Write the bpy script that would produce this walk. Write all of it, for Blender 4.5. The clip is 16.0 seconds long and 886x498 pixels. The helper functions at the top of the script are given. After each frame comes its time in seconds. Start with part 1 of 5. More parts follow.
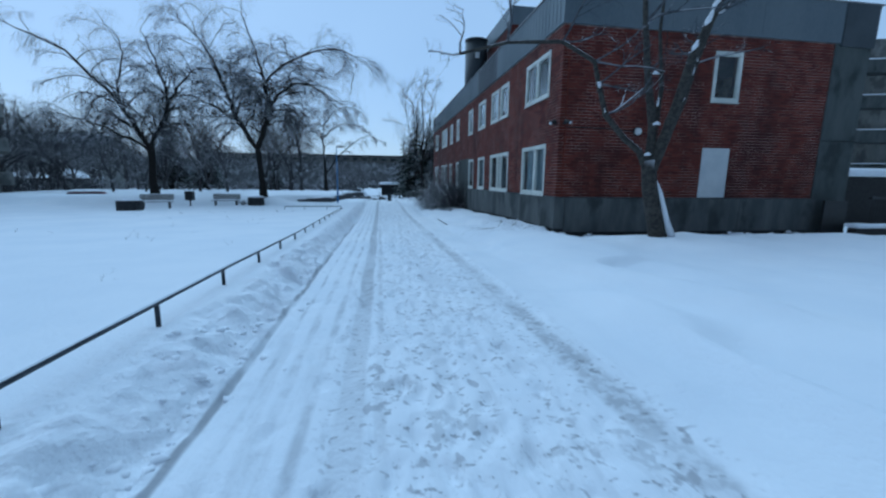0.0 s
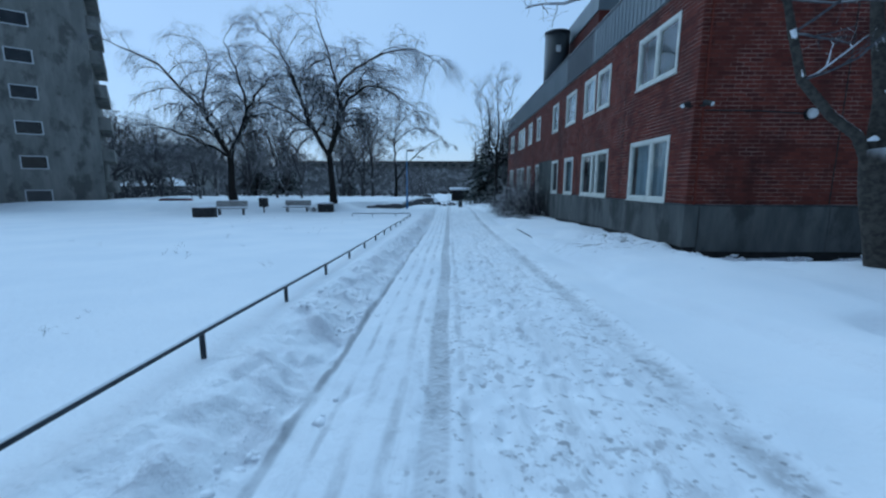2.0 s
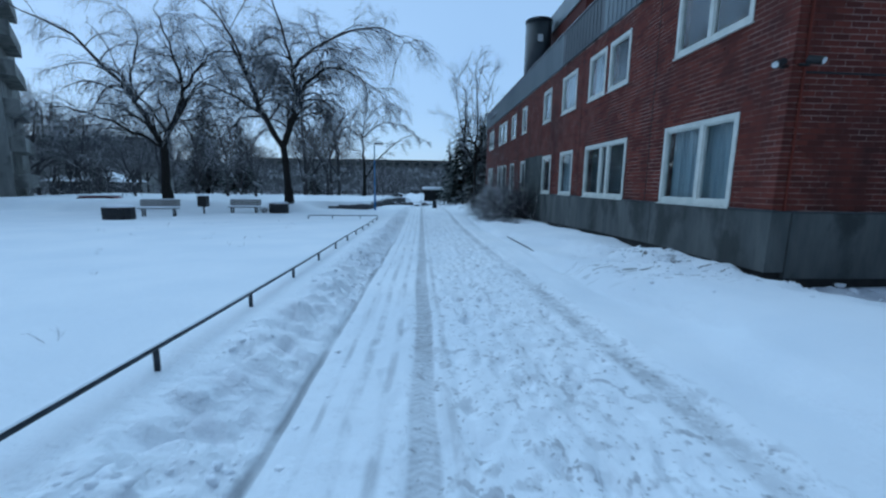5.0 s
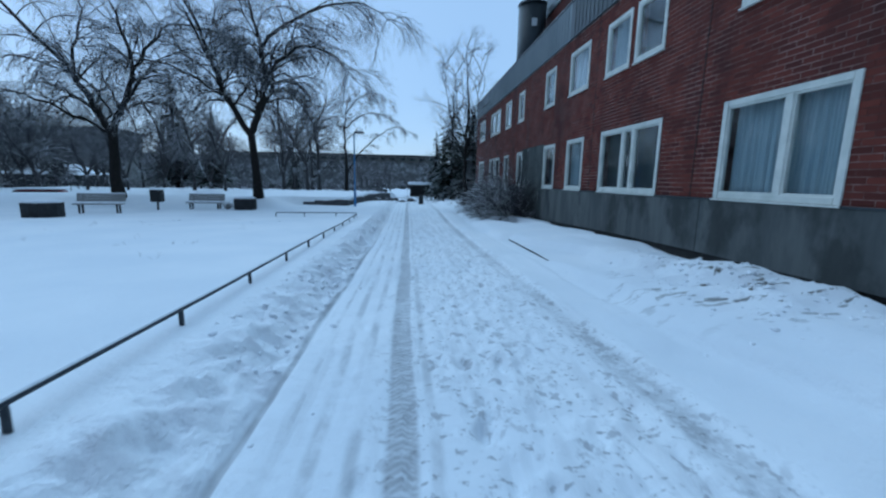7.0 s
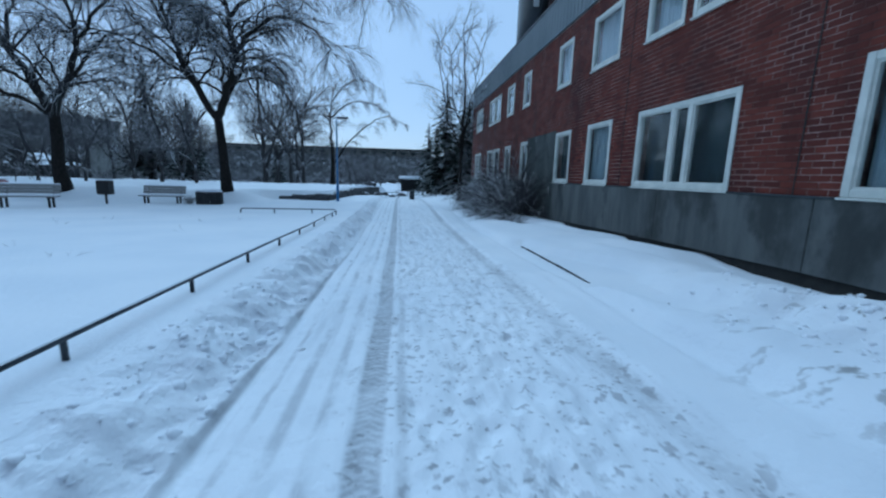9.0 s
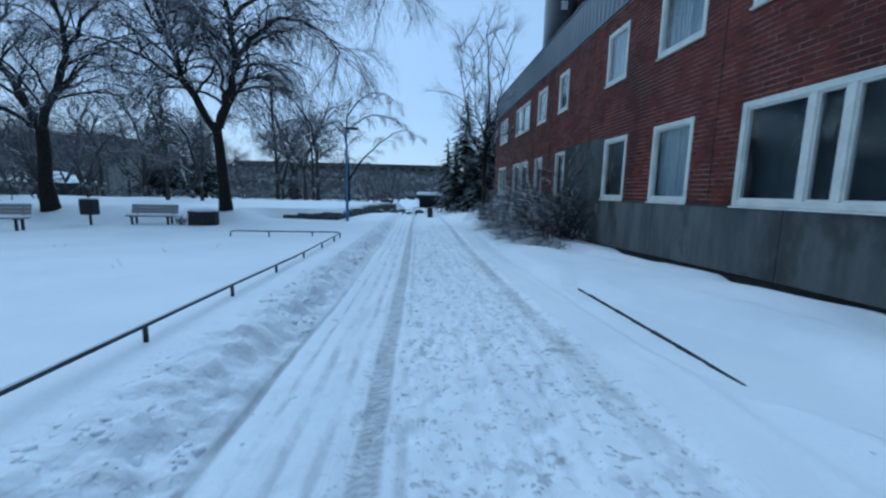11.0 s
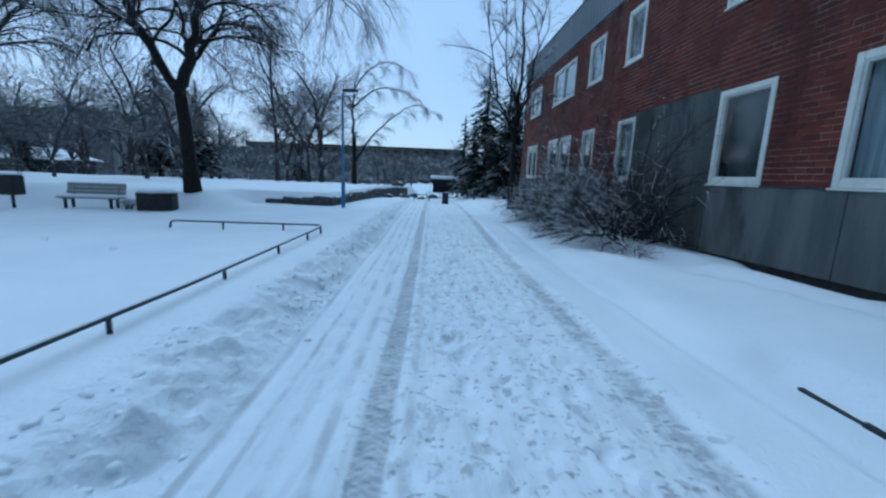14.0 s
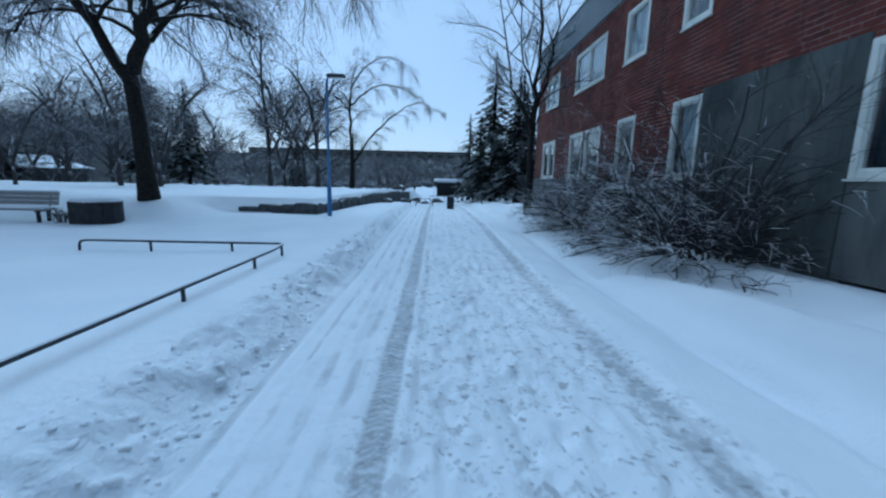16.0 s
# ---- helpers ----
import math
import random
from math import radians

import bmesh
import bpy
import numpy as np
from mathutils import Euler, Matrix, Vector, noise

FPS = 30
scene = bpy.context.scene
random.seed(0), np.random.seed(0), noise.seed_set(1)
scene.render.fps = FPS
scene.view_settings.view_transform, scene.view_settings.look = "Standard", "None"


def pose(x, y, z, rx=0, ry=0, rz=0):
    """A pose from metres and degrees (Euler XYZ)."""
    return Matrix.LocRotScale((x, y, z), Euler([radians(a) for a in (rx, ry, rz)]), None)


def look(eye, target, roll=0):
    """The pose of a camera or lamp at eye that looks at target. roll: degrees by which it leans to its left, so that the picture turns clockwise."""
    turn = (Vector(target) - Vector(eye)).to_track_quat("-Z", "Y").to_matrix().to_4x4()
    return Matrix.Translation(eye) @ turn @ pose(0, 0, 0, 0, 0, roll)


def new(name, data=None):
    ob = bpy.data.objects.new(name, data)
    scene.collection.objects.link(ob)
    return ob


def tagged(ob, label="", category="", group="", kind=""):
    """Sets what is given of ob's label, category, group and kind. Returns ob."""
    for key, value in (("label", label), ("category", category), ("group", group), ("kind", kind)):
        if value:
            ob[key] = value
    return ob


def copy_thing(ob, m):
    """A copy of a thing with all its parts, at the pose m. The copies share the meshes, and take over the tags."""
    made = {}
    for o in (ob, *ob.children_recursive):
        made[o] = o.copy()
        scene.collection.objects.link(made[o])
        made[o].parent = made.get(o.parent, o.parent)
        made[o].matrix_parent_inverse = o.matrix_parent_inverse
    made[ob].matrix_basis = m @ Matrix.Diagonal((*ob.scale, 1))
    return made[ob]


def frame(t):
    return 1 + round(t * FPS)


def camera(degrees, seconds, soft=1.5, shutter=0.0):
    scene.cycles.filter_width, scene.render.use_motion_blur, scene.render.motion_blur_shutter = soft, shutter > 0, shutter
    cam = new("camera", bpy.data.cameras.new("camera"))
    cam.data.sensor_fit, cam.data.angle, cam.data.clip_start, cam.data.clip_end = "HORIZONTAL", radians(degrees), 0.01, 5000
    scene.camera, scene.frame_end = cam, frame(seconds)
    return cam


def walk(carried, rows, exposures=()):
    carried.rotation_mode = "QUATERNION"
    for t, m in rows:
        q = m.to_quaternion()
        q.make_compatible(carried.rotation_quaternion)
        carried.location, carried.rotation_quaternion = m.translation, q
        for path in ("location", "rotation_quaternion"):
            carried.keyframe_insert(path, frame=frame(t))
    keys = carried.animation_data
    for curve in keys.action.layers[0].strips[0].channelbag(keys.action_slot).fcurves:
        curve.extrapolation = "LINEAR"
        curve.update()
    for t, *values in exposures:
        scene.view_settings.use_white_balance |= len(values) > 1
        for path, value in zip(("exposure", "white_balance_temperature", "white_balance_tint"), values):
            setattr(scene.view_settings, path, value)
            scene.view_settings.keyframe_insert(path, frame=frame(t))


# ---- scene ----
cam = camera(95.1, 16.0, soft=2.3, shutter=0.4)
PATH = [
    (0, (-0.078, 0.051, 1.519), (0.224, 1.999, 1.181), 0.7),
    (0.5, (-0.073, 0.725, 1.499), (0.146, 2.68, 1.138), 0.6),
    (1, (-0.094, 1.371, 1.486), (0.056, 3.338, 1.157), 0.6),
    (1.5, (-0.114, 2.043, 1.45), (-0.067, 4.016, 1.132), 0.4),
    (2, (-0.215, 2.713, 1.467), (-0.246, 4.688, 1.152), 0.2),
    (2.5, (-0.246, 3.21, 1.488), (-0.223, 5.188, 1.189), 0.7),
    (3, (-0.279, 3.707, 1.457), (-0.267, 5.687, 1.175), 0.8),
    (3.5, (-0.276, 4.353, 1.413), (-0.099, 6.327, 1.141), 1.5),
    (4, (-0.317, 5.024, 1.424), (-0.236, 6.996, 1.106), 0.2),
    (6.5, (-0.333, 8.345, 1.244), (-0.163, 10.314, 0.936), 1.5),
    (7, (-0.261, 8.968, 1.246), (-0.087, 10.932, 0.912), 1.1),
    (7.5, (-0.221, 9.625, 1.219), (-0.039, 11.595, 0.927), 1.1),
    (8, (-0.169, 10.285, 1.182), (0.082, 12.243, 0.861), 1.4),
    (8.5, (-0.153, 11.002, 1.143), (0.037, 12.968, 0.826), 1.3),
    (9, (-0.142, 11.674, 1.133), (0.076, 13.63, 0.776), 1.7),
    (9.5, (-0.116, 12.454, 1.116), (0.039, 14.424, 0.809), 1.6),
    (10, (-0.072, 13.104, 1.15), (0.107, 15.073, 0.849), 1.9),
    (12.5, (0.051, 16.526, 1.098), (0.077, 18.509, 0.84), 0.5),
    (13, (0.07, 17.211, 1.043), (0.109, 19.185, 0.727), 1.2),
    (13.5, (0.034, 17.857, 0.992), (-0.026, 19.827, 0.65), 1.2),
    (14, (-0.001, 18.61, 0.97), (0.065, 20.576, 0.611), 2.2),
    (14.5, (0.053, 19.367, 0.956), (0.13, 21.33, 0.584), 1.3),
    (15, (0.017, 20.015, 0.928), (0.153, 21.984, 0.606), 1.3),
    (15.5, (0.051, 20.689, 0.894), (0.153, 22.659, 0.561), 1.3),
    (16, (0.034, 21.403, 0.87), (0.076, 23.373, 0.527), 1.4),
]
walk(cam, [(t, look(eye, target, roll)) for t, eye, target, roll in PATH], [(0.0, 0.01), (7.0, 0.06), (13.0, 0.12), (16.0, 0.14)])

# ---- world and light: a dull, blue winter dusk under an even cloud cover ----
world = bpy.data.worlds.new("dusk_sky")
scene.world = world
world.use_nodes = True
wn, wl = world.node_tree.nodes, world.node_tree.links
wn.clear()
sky = wn.new("ShaderNodeTexSky")
sky.sky_type, sky.sun_disc = "NISHITA", False
sky.sun_elevation, sky.sun_rotation = radians(58), radians(-60)
sky.air_density, sky.dust_density, sky.ozone_density = 1.0, 1.0, 4.0
sky_bg = wn.new("ShaderNodeBackground")
sky_bg.inputs["Strength"].default_value = 0.05
wl.new(sky.outputs[0], sky_bg.inputs["Color"])
coord = wn.new("ShaderNodeTexCoord")
cloud = wn.new("ShaderNodeTexNoise")
cloud.inputs["Scale"].default_value = 2.0
cloud.inputs["Detail"].default_value = 4
cloud_ramp = wn.new("ShaderNodeValToRGB")
cloud_ramp.color_ramp.elements[0].color = (0.225, 0.395, 0.63, 1)
cloud_ramp.color_ramp.elements[1].color = (0.265, 0.447, 0.68, 1)
cloud_ramp.color_ramp.elements[0].position, cloud_ramp.color_ramp.elements[1].position = 0.3, 0.7
cloud_bg = wn.new("ShaderNodeBackground")
cloud_bg.inputs["Strength"].default_value = 1.0
world_out = wn.new("ShaderNodeOutputWorld")
both = wn.new("ShaderNodeAddShader")
wl.new(coord.outputs["Generated"], cloud.inputs["Vector"])
wl.new(cloud.outputs["Fac"], cloud_ramp.inputs["Fac"])
# the cloud is thinner and brighter towards the north, heavier to the south
toward = wn.new("ShaderNodeVectorMath")
toward.operation = "DOT_PRODUCT"
toward.inputs[1].default_value = (-0.10, 0.96, 0.2)
wl.new(coord.outputs["Generated"], toward.inputs[0])
thick = wn.new("ShaderNodeMapRange")
for i, v in zip((1, 2, 3, 4), (-0.95, 0.75, 0.04, 1.0)):
    thick.inputs[i].default_value = v
wl.new(toward.outputs["Value"], thick.inputs[0])
wl.new(thick.outputs[0], cloud_bg.inputs["Strength"])
wl.new(cloud_ramp.outputs["Color"], cloud_bg.inputs["Color"])
wl.new(sky_bg.outputs[0], both.inputs[0])
wl.new(cloud_bg.outputs[0], both.inputs[1])
wl.new(both.outputs[0], world_out.inputs["Surface"])
sun = new("sun", bpy.data.lights.new("sun", "SUN"))
sun.data.energy, sun.data.angle, sun.data.color = 1.48, radians(70), (0.405, 0.71, 1.0)
sun.matrix_world = look((0, 0, 37), (5.0, -24.0, 0))


# ---- materials ----
class Mat:
    """A principled material with a few shorthand node makers."""

    def __init__(self, name, color=(0.5, 0.5, 0.5), rough=0.8, metal=0.0, spec=0.5):
        self.m = bpy.data.materials.new(name)
        self.m.use_nodes = True
        self.t = self.m.node_tree
        self.b = self.t.nodes["Principled BSDF"]
        self.b.inputs["Base Color"].default_value = (*color, 1)
        self.b.inputs["Roughness"].default_value = rough
        self.b.inputs["Metallic"].default_value = metal
        self.b.inputs["Specular IOR Level"].default_value = spec
        self.geo = self.t.nodes.new("ShaderNodeNewGeometry")
        self.pos = self.geo.outputs["Position"]

    def node(self, kind):
        return self.t.nodes.new(kind)

    def link(self, a, b):
        self.t.links.new(a, b)

    def noise(self, scale, detail=4, rough=0.55, stretch=None):
        n = self.node("ShaderNodeTexNoise")
        n.inputs["Scale"].default_value = scale
        n.inputs["Detail"].default_value = detail
        n.inputs["Roughness"].default_value = rough
        src = self.pos
        if stretch:
            v = self.node("ShaderNodeVectorMath")
            v.operation = "MULTIPLY"
            v.inputs[1].default_value = stretch
            self.link(src, v.inputs[0])
            src = v.outputs[0]
        self.link(src, n.inputs["Vector"])
        return n.outputs["Fac"]

    def ramp(self, fac, lo, hi, a=0.0, b=1.0):
        r = self.node("ShaderNodeMapRange")
        r.interpolation_type = "SMOOTHSTEP"
        for i, v in zip((1, 2, 3, 4), (lo, hi, a, b)):
            r.inputs[i].default_value = v
        self.link(fac, r.inputs[0])
        return r.outputs[0]

    def math(self, op, a, b):
        n = self.node("ShaderNodeMath")
        n.operation = op
        for i, v in enumerate((a, b)):
            if isinstance(v, (int, float)):
                n.inputs[i].default_value = v
            else:
                self.link(v, n.inputs[i])
        return n.outputs[0]

    def mix(self, fac, a, b):
        n = self.node("ShaderNodeMix")
        n.data_type = "RGBA"
        if isinstance(fac, (int, float)):
            n.inputs["Factor"].default_value = fac
        else:
            self.link(fac, n.inputs["Factor"])
        for i, v in ((6, a), (7, b)):
            if isinstance(v, tuple):
                n.inputs[i].default_value = (*v, 1)
            else:
                self.link(v, n.inputs[i])
        return n.outputs[2]

    def color(self, c):
        self.link(c, self.b.inputs["Base Color"])

    def rough(self, c):
        self.link(c, self.b.inputs["Roughness"])

    def bump(self, h, dist=0.01, strength=0.6):
        n = self.node("ShaderNodeBump")
        n.inputs["Distance"].default_value = dist
        n.inputs["Strength"].default_value = strength
        self.link(h, n.inputs["Height"])
        self.link(n.outputs[0], self.b.inputs["Normal"])

    def axis(self, out, i):
        s = self.node("ShaderNodeSeparateXYZ")
        self.link(out, s.inputs[0])
        return s.outputs[i]


def simple(name, c1, c2, scale=6.0, rough=0.8, metal=0.0, bump=0.004, fine=60.0, stretch=None, spec=0.4):
    m = Mat(name, c1, rough, metal, spec)
    big, small = m.noise(scale, 4, 0.6, stretch), m.noise(fine, 3, 0.6, stretch)
    f = m.math("ADD", m.math("MULTIPLY", big, 0.7), m.math("MULTIPLY", small, 0.3))
    m.color(m.mix(m.ramp(f, 0.35, 0.65), c1, c2))
    if bump:
        m.bump(small, bump)
    return m.m


SNOW = (0.80, 0.83, 0.86)


def snowy(name, c1, c2, lo=0.45, hi=0.75, scale=8.0, rough=0.9, patch=3.0, amount=1.0, stretch=None):
    """A dark surface that carries snow where it faces up."""
    m = Mat(name, c1, rough, 0, 0.2)
    f = m.noise(scale, 4, 0.6, stretch)
    base = m.mix(m.ramp(f, 0.35, 0.65), c1, c2)
    up = m.axis(m.geo.outputs["Normal"], 2)
    mask = m.math("MULTIPLY", m.ramp(up, lo, hi), m.math("MULTIPLY", m.ramp(m.noise(patch, 3), 0.38, 0.55), amount))
    m.color(m.mix(mask, base, SNOW))
    m.bump(m.noise(scale * 4, 3), 0.008)
    return m.m


def ground_material():
    m = Mat("snow_ground", SNOW, 0.75, 0, 0.25)
    x, y = m.axis(m.pos, 0), m.axis(m.pos, 1)
    wob = m.math("MULTIPLY", m.math("SUBTRACT", m.noise(0.5, 2), 0.5), 0.10)
    xw = m.math("ADD", x, wob)

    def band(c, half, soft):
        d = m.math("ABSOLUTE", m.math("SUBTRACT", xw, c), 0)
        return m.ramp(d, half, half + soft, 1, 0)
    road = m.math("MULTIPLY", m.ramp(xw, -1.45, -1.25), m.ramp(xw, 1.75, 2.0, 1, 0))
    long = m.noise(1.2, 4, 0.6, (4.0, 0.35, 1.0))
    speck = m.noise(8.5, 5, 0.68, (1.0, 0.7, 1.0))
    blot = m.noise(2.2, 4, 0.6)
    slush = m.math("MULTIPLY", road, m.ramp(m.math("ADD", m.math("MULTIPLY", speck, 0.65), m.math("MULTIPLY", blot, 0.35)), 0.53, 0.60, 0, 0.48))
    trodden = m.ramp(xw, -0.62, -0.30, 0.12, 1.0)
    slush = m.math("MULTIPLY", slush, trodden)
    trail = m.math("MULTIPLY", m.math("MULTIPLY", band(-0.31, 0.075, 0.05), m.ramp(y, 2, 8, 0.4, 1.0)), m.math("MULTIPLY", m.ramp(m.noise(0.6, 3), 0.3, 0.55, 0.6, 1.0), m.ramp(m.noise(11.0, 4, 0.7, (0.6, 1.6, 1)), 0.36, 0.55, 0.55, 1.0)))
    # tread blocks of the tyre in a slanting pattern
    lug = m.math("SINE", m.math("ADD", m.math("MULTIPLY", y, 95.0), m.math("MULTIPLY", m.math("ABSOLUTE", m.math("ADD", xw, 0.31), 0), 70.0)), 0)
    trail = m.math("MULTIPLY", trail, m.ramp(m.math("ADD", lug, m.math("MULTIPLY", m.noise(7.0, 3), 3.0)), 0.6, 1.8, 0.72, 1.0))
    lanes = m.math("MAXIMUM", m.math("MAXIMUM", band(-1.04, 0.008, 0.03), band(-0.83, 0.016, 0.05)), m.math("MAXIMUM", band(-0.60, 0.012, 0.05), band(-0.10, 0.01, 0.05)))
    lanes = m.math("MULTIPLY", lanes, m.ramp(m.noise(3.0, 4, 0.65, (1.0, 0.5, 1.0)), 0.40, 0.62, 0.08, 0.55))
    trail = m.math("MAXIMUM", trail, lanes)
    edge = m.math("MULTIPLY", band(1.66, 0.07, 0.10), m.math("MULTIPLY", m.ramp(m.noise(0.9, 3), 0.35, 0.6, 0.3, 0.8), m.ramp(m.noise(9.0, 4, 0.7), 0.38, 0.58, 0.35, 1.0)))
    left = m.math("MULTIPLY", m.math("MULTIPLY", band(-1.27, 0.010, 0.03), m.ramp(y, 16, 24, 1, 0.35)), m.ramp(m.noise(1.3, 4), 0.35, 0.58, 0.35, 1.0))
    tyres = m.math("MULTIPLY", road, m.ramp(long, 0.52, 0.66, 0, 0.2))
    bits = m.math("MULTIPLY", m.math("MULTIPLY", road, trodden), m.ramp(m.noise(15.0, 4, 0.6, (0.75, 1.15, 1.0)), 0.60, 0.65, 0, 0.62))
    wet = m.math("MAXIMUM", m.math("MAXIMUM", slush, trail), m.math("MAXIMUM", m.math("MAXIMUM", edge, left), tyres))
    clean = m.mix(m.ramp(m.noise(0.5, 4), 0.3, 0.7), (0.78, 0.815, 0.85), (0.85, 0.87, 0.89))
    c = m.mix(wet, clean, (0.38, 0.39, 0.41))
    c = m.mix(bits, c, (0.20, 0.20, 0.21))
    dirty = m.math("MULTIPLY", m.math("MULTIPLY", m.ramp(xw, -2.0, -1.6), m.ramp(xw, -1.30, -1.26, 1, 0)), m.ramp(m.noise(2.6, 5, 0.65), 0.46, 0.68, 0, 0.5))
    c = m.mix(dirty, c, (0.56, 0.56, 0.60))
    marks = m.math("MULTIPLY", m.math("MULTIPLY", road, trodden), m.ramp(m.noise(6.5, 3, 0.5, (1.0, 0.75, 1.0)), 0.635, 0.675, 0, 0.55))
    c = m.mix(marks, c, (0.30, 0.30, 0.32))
    soil_d = m.node("ShaderNodeVectorMath")
    soil_d.operation = "DISTANCE"
    soil_d.inputs[1].default_value = (4.35, 13.9, -0.3)
    m.link(m.pos, soil_d.inputs[0])
    soil = m.math("MULTIPLY", m.ramp(soil_d.outputs["Value"], 0.5, 2.3, 1, 0), m.ramp(m.noise(3.5, 5, 0.7, (0.7, 1.5, 1)), 0.57, 0.61))
    c = m.mix(soil, c, (0.10, 0.09, 0.075))
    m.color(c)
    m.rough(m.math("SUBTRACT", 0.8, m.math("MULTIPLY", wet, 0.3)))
    h = m.math("ADD", m.math("MULTIPLY", m.noise(9.0, 6, 0.65), 1.0), m.math("MULTIPLY", m.noise(45.0, 3, 0.6), 0.35))
    banked = m.math("MULTIPLY", m.ramp(xw, -2.5, -2.1), m.ramp(xw, -1.35, -1.25, 1, 0))
    crumbs = m.math("MULTIPLY", m.math("ADD", m.noise(13.0, 5, 0.7), m.ramp(m.noise(7.0, 3), 0.4, 0.6)), m.math("MULTIPLY", banked, 0.5))
    m.bump(m.math("ADD", h, crumbs), 0.032, 0.65)
    return m.m


def brick_material():
    m = Mat("red_brick", (0.25, 0.06, 0.05), 0.85, 0, 0.25)
    info = m.node("ShaderNodeObjectInfo")
    r = m.math("FRACT", m.math("ADD", m.geo.outputs["Random Per Island"], info.outputs["Random"]), 0)
    a = m.mix(r, (0.085, 0.018, 0.013), (0.180, 0.038, 0.025))
    a = m.mix(m.ramp(m.noise(60, 3), 0.4, 0.75, 0, 0.4), a, (0.11, 0.024, 0.022))
    a = m.mix(m.ramp(m.noise(0.8, 4, 0.6, (1, 1, 0.35)), 0.46, 0.70, 0, 0.72), a, (0.045, 0.013, 0.012))
    m.color(a)
    m.bump(m.noise(90, 3), 0.004)
    return m.m


def mortar_material():
    m = Mat("mortar", (0.25, 0.14, 0.12), 0.95, 0, 0.2)
    worn = m.ramp(m.noise(1.4, 5, 0.65), 0.38, 0.62)
    m.color(m.mix(worn, (0.10, 0.042, 0.036), m.mix(m.noise(30, 3), (0.28, 0.16, 0.14), (0.42, 0.29, 0.26))))
    m.bump(m.noise(80, 3), 0.003)
    return m.m


def concrete(name, c1, c2):
    m = Mat(name, c1, 0.9, 0, 0.25)
    streak = m.noise(1.6, 5, 0.65, (1, 1, 0.22))
    c = m.mix(m.ramp(streak, 0.35, 0.68), c1, c2)
    c = m.mix(m.ramp(m.noise(0.9, 5, 0.6, (1, 1, 0.6)), 0.50, 0.64, 0, 0.75), c, tuple(v * 0.45 for v in c1))
    m.color(c)
    m.bump(m.noise(40, 4), 0.005)
    return m.m


def glass_material():
    m = Mat("window_glass", (0.9, 0.95, 0.97), 0.03, 0, 0.5)
    m.b.inputs["Transmission Weight"].default_value = 1.0
    m.b.inputs["IOR"].default_value = 1.5
    m.bump(m.noise(0.8, 2), 0.004, 0.15)
    return m.m


